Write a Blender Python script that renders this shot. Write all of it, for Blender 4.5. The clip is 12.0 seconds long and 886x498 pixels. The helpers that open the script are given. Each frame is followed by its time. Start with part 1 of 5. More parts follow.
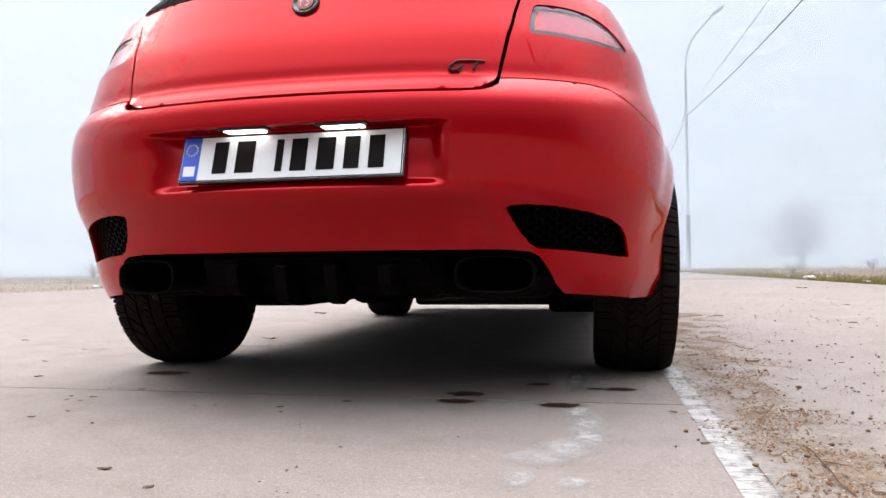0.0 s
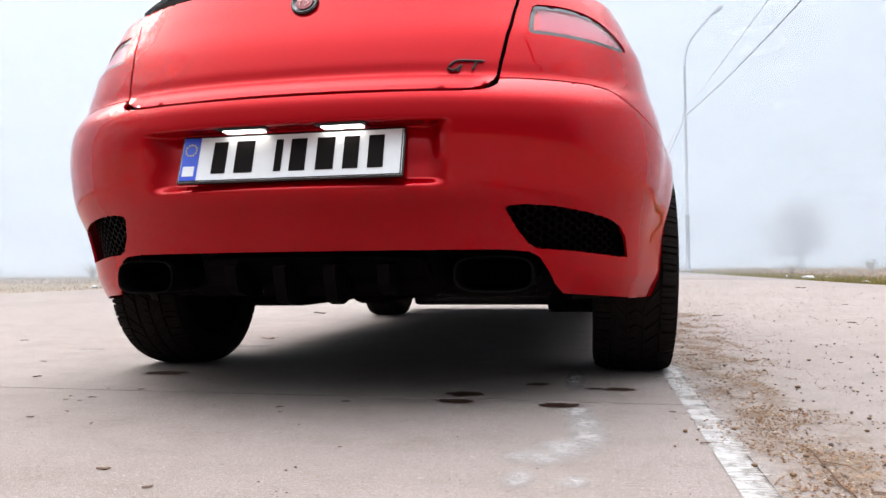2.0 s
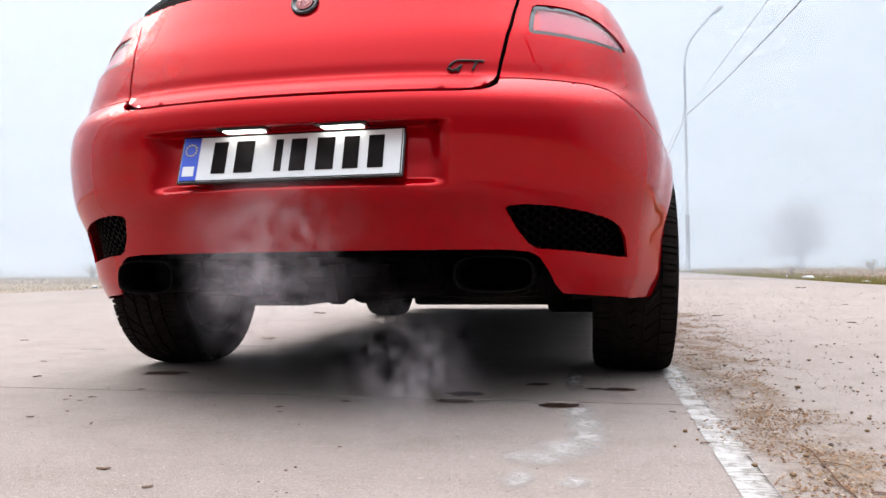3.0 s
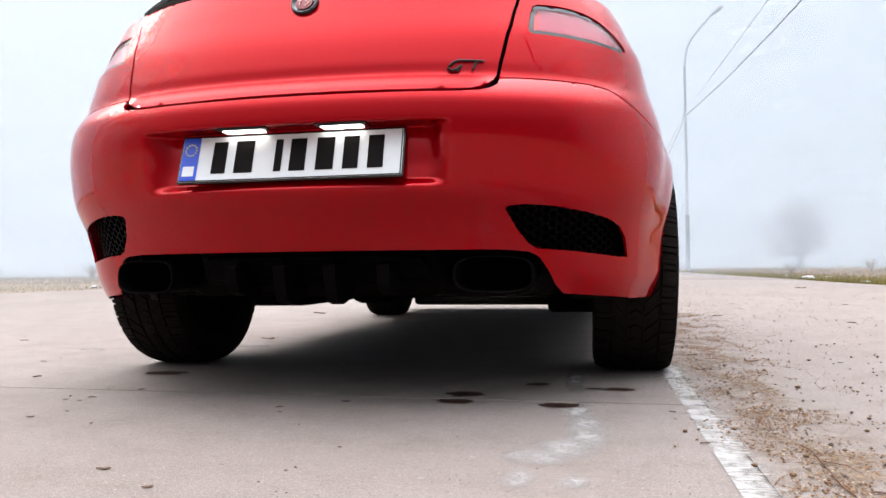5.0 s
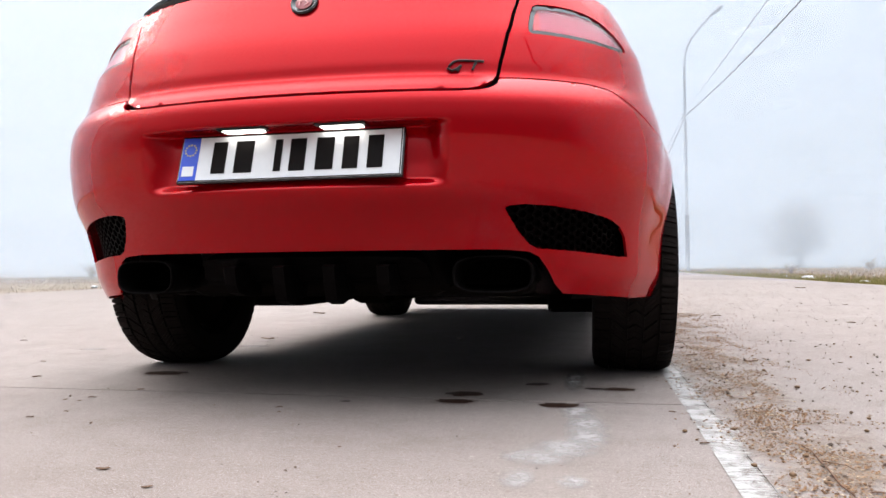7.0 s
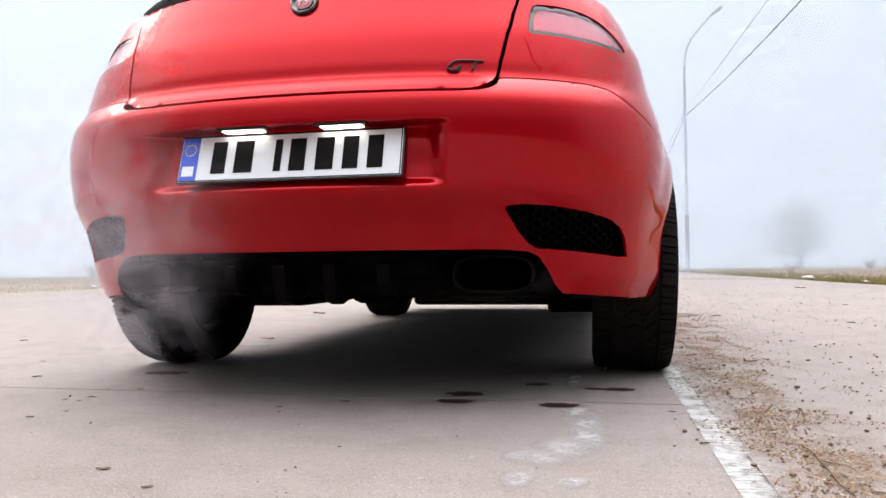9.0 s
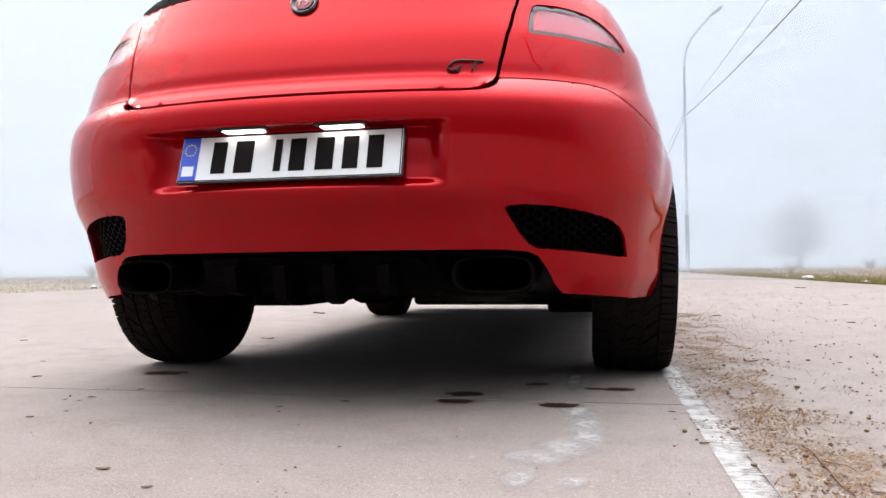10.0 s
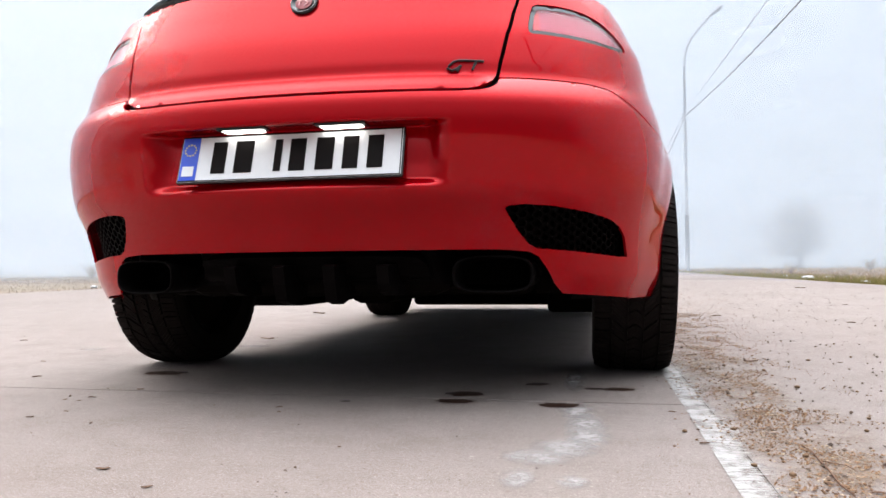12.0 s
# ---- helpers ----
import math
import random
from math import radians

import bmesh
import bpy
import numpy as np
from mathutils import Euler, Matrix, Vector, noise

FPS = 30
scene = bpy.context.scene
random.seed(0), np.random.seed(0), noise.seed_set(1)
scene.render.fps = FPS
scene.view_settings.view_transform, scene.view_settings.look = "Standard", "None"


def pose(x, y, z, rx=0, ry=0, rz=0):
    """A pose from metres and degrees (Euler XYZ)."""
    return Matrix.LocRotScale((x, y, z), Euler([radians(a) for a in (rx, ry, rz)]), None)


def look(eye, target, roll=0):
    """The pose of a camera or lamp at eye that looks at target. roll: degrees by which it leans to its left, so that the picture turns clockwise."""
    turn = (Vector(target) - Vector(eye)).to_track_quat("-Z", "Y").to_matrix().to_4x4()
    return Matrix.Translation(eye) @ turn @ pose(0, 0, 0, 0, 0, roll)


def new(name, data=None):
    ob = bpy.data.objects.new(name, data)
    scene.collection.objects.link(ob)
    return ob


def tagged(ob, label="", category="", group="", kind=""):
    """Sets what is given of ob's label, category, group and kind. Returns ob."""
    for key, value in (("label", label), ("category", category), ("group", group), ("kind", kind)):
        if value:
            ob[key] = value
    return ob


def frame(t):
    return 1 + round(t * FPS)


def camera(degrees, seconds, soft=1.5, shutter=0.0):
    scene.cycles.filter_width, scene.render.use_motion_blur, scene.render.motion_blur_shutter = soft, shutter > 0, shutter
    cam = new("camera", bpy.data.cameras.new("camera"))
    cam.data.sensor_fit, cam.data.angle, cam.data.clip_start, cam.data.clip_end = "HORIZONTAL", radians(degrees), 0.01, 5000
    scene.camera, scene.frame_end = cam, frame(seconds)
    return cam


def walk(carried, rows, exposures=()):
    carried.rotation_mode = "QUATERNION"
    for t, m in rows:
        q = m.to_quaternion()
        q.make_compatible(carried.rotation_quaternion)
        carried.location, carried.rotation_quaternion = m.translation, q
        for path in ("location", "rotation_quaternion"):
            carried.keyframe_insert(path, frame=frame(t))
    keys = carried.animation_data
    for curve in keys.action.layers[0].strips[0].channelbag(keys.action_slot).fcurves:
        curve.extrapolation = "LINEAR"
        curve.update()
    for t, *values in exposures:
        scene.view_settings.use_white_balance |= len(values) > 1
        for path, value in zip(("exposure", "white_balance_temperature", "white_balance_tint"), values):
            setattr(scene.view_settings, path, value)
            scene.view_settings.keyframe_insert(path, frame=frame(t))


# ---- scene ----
from mathutils.geometry import delaunay_2d_cdt

# ---------------------------------------------------------------- camera
cam = camera(62.47, 12.0, soft=1.5)


def aim(turn):
    return pose(0.6546, -2.4081, 0.3241, 91.50, 0, 11.629 + turn) @ pose(0, 0, 0, 0, 0, -0.60)


walk(cam, [(0.0, aim(0.06)), (0.5, aim(0.06)), (1.0, aim(0.0)), (5.0, aim(-0.01)), (6.0, aim(-0.03)), (12.0, aim(-0.04))])

# ---------------------------------------------------------------- light
ZENITH = 6.5
SUN_ELEVATION, SUN_ROTATION = radians(38), radians(-60)
world = bpy.data.worlds.new("overcast_sky")
scene.world = world
world.use_nodes = True
wn = world.node_tree.nodes
wl = world.node_tree.links
wn.clear()
w_out = wn.new("ShaderNodeOutputWorld")
w_bg = wn.new("ShaderNodeBackground")
w_sky = wn.new("ShaderNodeTexSky")
w_sky.sky_type, w_sky.sun_disc = "NISHITA", False
w_sky.sun_elevation, w_sky.sun_rotation = SUN_ELEVATION, SUN_ROTATION
w_sky.dust_density, w_sky.air_density = 4.0, 1.5
w_gain = wn.new("ShaderNodeVectorMath")
w_gain.operation = "SCALE"
w_gain.inputs[3].default_value = 0.10
# the cloud and fog that veil the sky: nearly even, a little brighter towards the sun and overhead
w_coord = wn.new("ShaderNodeTexCoord")
w_dot = wn.new("ShaderNodeVectorMath")
w_dot.operation = "DOT_PRODUCT"
w_dot.inputs[1].default_value = (-0.68, 0.39, 0.62)
w_map = wn.new("ShaderNodeMapRange")
w_map.inputs[1].default_value, w_map.inputs[2].default_value = -0.6, 1.0
w_map.inputs[3].default_value, w_map.inputs[4].default_value = 0.0, 1.0
w_ramp = wn.new("ShaderNodeMix")
w_ramp.data_type = "RGBA"
w_ramp.inputs[6].default_value = (0.47, 0.52, 0.585, 1)
w_ramp.inputs[7].default_value = (1.04, 1.05, 1.07, 1)
w_mix = wn.new("ShaderNodeMix")
w_mix.data_type = "RGBA"
w_mix.inputs[0].default_value = 0.85
w_bg.inputs[1].default_value = 1.0
wl.new(w_coord.outputs["Generated"], w_dot.inputs[0])
wl.new(w_dot.outputs["Value"], w_map.inputs[0])
wl.new(w_map.outputs[0], w_ramp.inputs[0])
wl.new(w_sky.outputs[0], w_gain.inputs[0])
wl.new(w_gain.outputs[0], w_mix.inputs[6])
wl.new(w_ramp.outputs[2], w_mix.inputs[7])
# an overcast sky is brightest overhead, and dull low down on the side away from the sun
w_sep = wn.new("ShaderNodeSeparateXYZ")
w_high = wn.new("ShaderNodeMath")
w_high.operation, w_high.inputs[1].default_value, w_high.use_clamp = "POWER", 2.2, True
w_rise = wn.new("ShaderNodeMapRange")
w_rise.inputs[1].default_value, w_rise.inputs[2].default_value = 0.0, 1.0
w_rise.inputs[3].default_value, w_rise.inputs[4].default_value = 0.36, ZENITH
w_away = wn.new("ShaderNodeMapRange")
w_away.interpolation_type = "SMOOTHSTEP"
w_away.inputs[1].default_value, w_away.inputs[2].default_value = -0.75, 0.30
w_away.inputs[3].default_value, w_away.inputs[4].default_value = 0.50, 1.0
w_level = wn.new("ShaderNodeMath")
w_level.operation = "MULTIPLY"
wl.new(w_coord.outputs["Generated"], w_sep.inputs[0])
wl.new(w_sep.outputs[2], w_high.inputs[0])
wl.new(w_high.outputs[0], w_rise.inputs[0])
wl.new(w_sep.outputs[1], w_away.inputs[0])
wl.new(w_rise.outputs[0], w_level.inputs[0])
wl.new(w_away.outputs[0], w_level.inputs[1])
wl.new(w_level.outputs[0], w_bg.inputs[1])
wl.new(w_mix.outputs[2], w_bg.inputs[0])
wl.new(w_bg.outputs[0], w_out.inputs[0])

sun = new("sun", bpy.data.lights.new("sun", "SUN"))
sun.data.energy, sun.data.angle, sun.data.color = 0.6, radians(25), (1.0, 0.97, 0.93)
sun.matrix_world = look((-6.8, 3.9, 6.2), (0, 0, 0))
scene.view_settings.exposure = 0.80
scene.cycles.transparent_max_bounces = 32


# ---------------------------------------------------------------- materials
class Mat:
    """A node material with short ways to its nodes."""

    def __init__(self, name, color=(0.5, 0.5, 0.5), rough=0.5, metal=0.0, coat=0.0):
        self.m = bpy.data.materials.new(name)
        self.m.use_nodes = True
        self.n, self.l = self.m.node_tree.nodes, self.m.node_tree.links
        self.b = self.n["Principled BSDF"]
        self.out = self.n["Material Output"]
        self.b.inputs["Base Color"].default_value = (*color, 1)
        self.b.inputs["Roughness"].default_value = rough
        self.b.inputs["Metallic"].default_value = metal
        self.b.inputs["Coat Weight"].default_value = coat
        self.b.inputs["Coat Roughness"].default_value = 0.03

    def coord(self, space="Object", scale=(1, 1, 1)):
        c, mp = self.n.new("ShaderNodeTexCoord"), self.n.new("ShaderNodeMapping")
        mp.inputs["Scale"].default_value = scale
        self.l.new(c.outputs[space], mp.inputs[0])
        return mp.outputs[0]

    def noise(self, vec, scale, detail=4, rough=0.6):
        t = self.n.new("ShaderNodeTexNoise")
        t.inputs["Scale"].default_value, t.inputs["Detail"].default_value, t.inputs["Roughness"].default_value = scale, detail, rough
        self.l.new(vec, t.inputs["Vector"])
        return t.outputs[0]

    def range(self, v, a, b, lo=0.0, hi=1.0):
        r = self.n.new("ShaderNodeMapRange")
        for i, x in enumerate((a, b, lo, hi)):
            r.inputs[i + 1].default_value = x
        self.l.new(v, r.inputs[0])
        return r.outputs[0]

    def math(self, op, a, b):
        r = self.n.new("ShaderNodeMath")
        r.operation = op
        for i, x in enumerate((a, b)):
            if isinstance(x, (int, float)):
                r.inputs[i].default_value = x
            else:
                self.l.new(x, r.inputs[i])
        return r.outputs[0]

    def mix(self, fac, a, b):
        r = self.n.new("ShaderNodeMix")
        r.data_type = "RGBA"
        for i, x in ((0, fac), (6, a), (7, b)):
            if isinstance(x, tuple):
                r.inputs[i].default_value = (*x, 1)
            elif isinstance(x, (int, float)):
                r.inputs[i].default_value = x
            else:
                self.l.new(x, r.inputs[i])
        return r.outputs[2]

    def set(self, name, v):
        self.l.new(v, self.b.inputs[name])
        return self

    def bump(self, h, strength, dist):
        r = self.n.new("ShaderNodeBump")
        r.inputs["Strength"].default_value, r.inputs["Distance"].default_value = strength, dist
        self.l.new(h, r.inputs["Height"])
        self.l.new(r.outputs[0], self.b.inputs["Normal"])
        return self


def paint_material():
    m = Mat("red_car_paint", (0.60, 0.003, 0.008), 0.27, 0.50, 1.0)
    m.b.inputs["Specular IOR Level"].default_value = 0.0
    m.b.inputs["Coat IOR"].default_value = 1.29
    m.b.inputs["Specular Tint"].default_value = (0.85, 0.06, 0.08, 1)
    c = m.coord()
    fine, broad = m.noise(c, 900, 2), m.noise(c, 5, 3)
    m.set("Base Color", m.mix(broad, (0.335, 0.0002, 0.003), (0.38, 0.0003, 0.005)))
    film = m.noise(c, 14, 6, 0.7)
    m.set("Coat Roughness", m.range(film, 0.4, 0.75, 0.005, 0.03))
    m.bump(fine, 0.03, 0.0004)
    return m.m


def speckled(name, a, b, scale, rough=0.6, strength=0.2, dist=0.001, metal=0.0, gloss=0.5):
    m = Mat(name, a, rough, metal)
    m.b.inputs["Specular IOR Level"].default_value = gloss
    c = m.coord()
    n1, n2 = m.noise(c, scale, 5), m.noise(c, scale * 9, 3)
    m.set("Base Color", m.mix(m.math("MULTIPLY", n1, m.range(n2, 0.3, 0.7, 0.6, 1.3)), a, b))
    m.set("Roughness", m.range(n1, 0.3, 0.7, rough * 0.85, min(1, rough * 1.15)))
    m.bump(n2, strength, dist)
    return m.m


def concrete_material(name, tone=1.0):
    m = Mat(name, (0.4, 0.36, 0.34), 0.85)
    m.b.inputs["Specular IOR Level"].default_value = 0.3
    c = m.coord("Object")

    def shade(r, g, b):
        return (r * tone, g * tone, b * tone)
    broom = m.noise(m.coord("Object", (0.5, 30, 1)), 7, 6, 0.7)
    broad, mid, fine, grain = m.noise(c, 0.7, 6, 0.65), m.noise(c, 6, 6, 0.7), m.noise(c, 170, 4, 0.7), m.noise(c, 420, 2, 0.6)
    base = m.mix(m.range(broad, 0.3, 0.7), shade(0.182, 0.145, 0.129), shade(0.240, 0.200, 0.184))
    base = m.mix(m.range(mid, 0.48, 0.72, 0, 0.5), base, shade(0.140, 0.106, 0.090))
    base = m.mix(m.range(broom, 0.50, 0.66, 0, 0.38), base, shade(0.30, 0.255, 0.232))
    base = m.mix(m.range(broom, 0.42, 0.34, 0, 0.45), base, shade(0.15, 0.108, 0.086))
    base = m.mix(m.range(fine, 0.40, 0.70, 0, 0.6), base, shade(0.100, 0.078, 0.066))
    base = m.mix(m.range(grain, 0.52, 0.66, 0, 0.55), base, shade(0.40, 0.36, 0.34))
    base = m.mix(m.range(m.noise(c, 45, 4, 0.75), 0.62, 0.67, 0, 0.6), base, shade(0.12, 0.078, 0.056))
    base = m.mix(m.range(m.noise(c, 110, 5, 0.8), 0.60, 0.63, 0, 0.85), base, shade(0.07, 0.045, 0.032))
    base = m.mix(m.range(m.noise(m.coord("Object", (1, 1.6, 1)), 85, 5, 0.8), 0.605, 0.635, 0, 0.8), base, shade(0.40, 0.36, 0.335))
    m.set("Base Color", base)
    m.set("Roughness", m.range(mid, 0.3, 0.7, 0.75, 0.95))
    m.bump(m.math("ADD", m.math("MULTIPLY", broom, 0.8), fine), 0.6, 0.003)
    return m.m


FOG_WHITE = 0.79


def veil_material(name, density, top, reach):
    """Fog: a translucent white sheet, haze put into its colour, thinning towards its top."""
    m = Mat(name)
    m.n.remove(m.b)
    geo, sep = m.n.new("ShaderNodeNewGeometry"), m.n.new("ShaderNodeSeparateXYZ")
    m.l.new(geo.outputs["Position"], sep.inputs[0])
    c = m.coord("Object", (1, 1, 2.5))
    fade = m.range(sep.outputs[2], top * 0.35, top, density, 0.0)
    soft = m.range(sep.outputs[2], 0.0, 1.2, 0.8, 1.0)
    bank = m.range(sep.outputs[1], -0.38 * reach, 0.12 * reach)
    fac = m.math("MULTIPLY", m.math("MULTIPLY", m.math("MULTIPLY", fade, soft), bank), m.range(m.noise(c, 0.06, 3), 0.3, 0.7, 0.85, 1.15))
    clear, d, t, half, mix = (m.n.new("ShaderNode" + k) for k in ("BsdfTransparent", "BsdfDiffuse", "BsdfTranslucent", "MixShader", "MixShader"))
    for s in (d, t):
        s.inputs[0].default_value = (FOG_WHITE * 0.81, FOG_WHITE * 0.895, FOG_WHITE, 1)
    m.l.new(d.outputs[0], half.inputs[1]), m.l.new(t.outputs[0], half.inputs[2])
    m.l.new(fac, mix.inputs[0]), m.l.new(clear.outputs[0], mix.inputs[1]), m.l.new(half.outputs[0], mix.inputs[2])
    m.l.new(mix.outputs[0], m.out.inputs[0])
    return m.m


def smoke_material(strength):
    """Exhaust vapour: ragged wisps, thin at their rims."""
    m = Mat("exhaust_vapour")
    m.n.remove(m.b)
    c = m.coord("Object")
    g = m.n.new("ShaderNodeTexGradient")
    g.gradient_type = "SPHERICAL"
    m.l.new(c, g.inputs[0])
    info = m.n.new("ShaderNodeObjectInfo")
    t = m.n.new("ShaderNodeTexNoise")
    t.noise_dimensions = "4D"
    t.inputs["Scale"].default_value, t.inputs["Detail"].default_value, t.inputs["Roughness"].default_value, t.inputs["Distortion"].default_value = 2.1, 8, 0.62, 1.0
    m.l.new(c, t.inputs["Vector"])
    m.l.new(m.math("MULTIPLY", info.outputs["Random"], 40.0), t.inputs["W"])
    rim = m.range(g.outputs[1], 0.0, 0.95)
    fac = m.math("MULTIPLY", m.math("MULTIPLY", rim, rim), m.range(t.outputs[0], 0.43, 0.72, 0.0, strength))
    clear, d, tr, half, mix = (m.n.new("ShaderNode" + k) for k in ("BsdfTransparent", "BsdfDiffuse", "BsdfTranslucent", "MixShader", "MixShader"))
    for s in (d, tr):
        s.inputs[0].default_value = (0.80, 0.74, 0.79, 1)
    m.l.new(d.outputs[0], half.inputs[1]), m.l.new(tr.outputs[0], half.inputs[2])
    m.l.new(fac, mix.inputs[0]), m.l.new(clear.outputs[0], mix.inputs[1]), m.l.new(half.outputs[0], mix.inputs[2])
    m.l.new(mix.outputs[0], m.out.inputs[0])
    return m.m


def glow_material(name, color, strength):
    m = Mat(name, color, 0.3)
    m.b.inputs["Emission Color"].default_value = (*color, 1)
    m.b.inputs["Emission Strength"].default_value = strength
    return m.m


def glass_material(name, color, rough=0.02, transmission=1.0):
    m = Mat(name, color, rough)
    m.b.inputs["Transmission Weight"].default_value = transmission
    m.b.inputs["IOR"].default_value = 1.45
    return m.m


RED = paint_material()
BLACK_PLASTIC = speckled("black_grained_plastic", (0.0012, 0.0008, 0.0008), (0.0035, 0.0024, 0.0024), 60, 0.6, 0.3, 0.0006, gloss=0.03)
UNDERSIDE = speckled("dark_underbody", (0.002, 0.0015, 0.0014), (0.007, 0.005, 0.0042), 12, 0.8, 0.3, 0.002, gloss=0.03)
GLOSS_BLACK = Mat("gloss_black", (0.004, 0.004, 0.0045), 0.2, 0.0, 0.15).m
RUBBER = speckled("tyre_rubber", (0.006, 0.005, 0.0045), (0.020, 0.015, 0.0135), 25, 0.8, 0.4, 0.0008, gloss=0.04)
ALLOY = speckled("dark_alloy", (0.03, 0.03, 0.033), (0.07, 0.07, 0.075), 30, 0.35, 0.1, 0.0004, 0.9)
PEBBLE = speckled("brown_pebble", (0.065, 0.032, 0.015), (0.22, 0.125, 0.06), 90, 0.85)
MATT_BLACK = Mat("matt_black", (0.004, 0.003, 0.003), 0.7).m
STEEL = speckled("sooty_steel", (0.0014, 0.0010, 0.0010), (0.004, 0.003, 0.003), 30, 0.6, 0.1, 0.0004, 0.0, 0.035)
PLATE_WHITE = speckled("white_reflective_sheet", (0.62, 0.63, 0.65), (0.70, 0.71, 0.73), 40, 0.35, 0.05, 0.0003)
PLATE_BLUE = speckled("blue_plate_band", (0.01, 0.05, 0.45), (0.015, 0.07, 0.55), 40, 0.35, 0.05, 0.0003)
PLATE_INK = speckled("plate_black_paint", (0.006, 0.005, 0.005), (0.011, 0.009, 0.009), 40, 0.7, 0.05, 0.0003, gloss=0.05)
YELLOW = Mat("yellow_dot_paint", (0.75, 0.6, 0.05), 0.4).m
LED = glow_material("plate_lamp_glow", (1.0, 0.97, 0.9), 3.0)
LENS = glass_material("red_lamp_lens", (0.80, 0.14, 0.22), 0.05, 0.75)
REFLECTOR = speckled("pale_lamp_reflector", (0.42, 0.10, 0.16), (0.58, 0.22, 0.30), 22, 0.25, 0.4, 0.001, 0.2)
AMBER = Mat("amber_reflector", (0.80, 0.20, 0.12), 0.2, 0.2).m
TINTED = Mat("tinted_window_glass", (0.012, 0.014, 0.015), 0.03, 0.0, 0.5).m
CONCRETE = concrete_material("worn_concrete", 0.95)
JOINT = speckled("dirty_joint", (0.05, 0.035, 0.026), (0.12, 0.09, 0.065), 20, 0.9)


# ---------------------------------------------------------------- making parts
def part(name, bm, material, parent=None, label="", smooth=False):
    """Links a bmesh as one mesh object under a thing or a part."""
    me = bpy.data.meshes.new(name)
    bm.normal_update()
    bm.to_mesh(me)
    bm.free()
    for mt in material if isinstance(material, (list, tuple)) else (material,):
        me.materials.append(mt)
    if smooth:
        me.polygons.foreach_set("use_smooth", [True] * len(me.polygons))
    ob = new(name, me)
    ob.parent = parent
    return tagged(ob, label)


def raw(name, verts, faces, material, parent=None, label="", smooth=False):
    me = bpy.data.meshes.new(name)
    me.from_pydata([tuple(v) for v in verts], [], [tuple(f) for f in faces])
    me.materials.append(material)
    if smooth:
        me.polygons.foreach_set("use_smooth", [True] * len(me.polygons))
    me.update()
    ob = new(name, me)
    ob.parent = parent
    return tagged(ob, label)


def box(bm, x0, x1, y0, y1, z0, z1, bevel=0.0, m=None):
    r = bmesh.ops.create_cube(bm, size=1)
    t = Matrix.Translation(((x0 + x1) / 2, (y0 + y1) / 2, (z0 + z1) / 2)) @ Matrix.Diagonal((x1 - x0, y1 - y0, z1 - z0, 1))
    bmesh.ops.transform(bm, matrix=(m @ t) if m else t, verts=r["verts"])
    if bevel:
        es = list({e for v in r["verts"] for e in v.link_edges})
        bmesh.ops.bevel(bm, geom=es, offset=bevel, segments=2, affect="EDGES", profile=0.5)
    return bm


def tube(bm, pts, radius, sides=8, radii=None, caps=True):
    """A round bar along points."""
    rings, up = [], Vector((0.13, 0.27, 1)).normalized()
    pts = [Vector(q) for q in pts]
    for i, q in enumerate(pts):
        d = (pts[min(i + 1, len(pts) - 1)] - pts[max(i - 1, 0)]).normalized()
        s = d.cross(up)
        s = s.normalized() if s.length > 0.05 else d.cross(Vector((1, 0, 0))).normalized()
        w = s.cross(d)
        r = radii[i] if radii else radius
        rings.append([bm.verts.new(q + r * (math.cos(k * math.tau / sides) * s + math.sin(k * math.tau / sides) * w)) for k in range(sides)])
    for a, b in zip(rings, rings[1:]):
        for k in range(sides):
            bm.faces.new((a[k], a[(k + 1) % sides], b[(k + 1) % sides], b[k]))
    if caps:
        bm.faces.new(rings[0]), bm.faces.new(rings[-1][::-1])
    return bm


def revolve(bm, profile, steps=48):
    """A closed or open profile of (x, radius) turned about the x axis."""
    rings = [[bm.verts.new((x, r * math.cos(k * math.tau / steps), r * math.sin(k * math.tau / steps))) for x, r in profile] for k in range(steps)]
    for k in range(steps):
        a, b = rings[k], rings[(k + 1) % steps]
        for i in range(len(profile) - 1):
            bm.faces.new((a[i], a[i + 1], b[i + 1], b[i]))
    return bm


# ---------------------------------------------------------------- the car's skin
# q runs round the outline: 0 at the tail's middle, 1 where the flank begins, 4 where the nose begins, 5 at its middle.
Z_WIDE = [.20, .26, .30, .34, .42, .50, .55, .60, .65, .68, .71, .735, .77, .82, .87, .92, .96, 1.0, 1.06, 1.12]
A_WIDE = [.768, .792, .808, .812, .820, .838, .846, .849, .845, .840, .833, .826, .814, .802, .790, .766, .748, .726, .69, .65]
Z_TAIL = [.20, .26, .32, .375, .44, .49, .56, .62, .66, .70, .725, .745, .78, .84, .93, 1.0, 1.06, 1.12]
Y_TAIL = [-.755, -.785, -.812, -.836, -.875, -.914, -.928, -.937, -.938, -.928, -.905, -.882, -.872, -.852, -.812, -.78, -.755, -.735]
Z_NOSE = [.20, .28, .40, .55, .66, .72, .78, .84, .90, .95, 1.06]
Y_NOSE = [3.40, 3.50, 3.54, 3.53, 3.48, 3.38, 3.15, 2.80, 2.40, 2.15, 1.9]
ROUND, FLANK = 2.35, -0.30


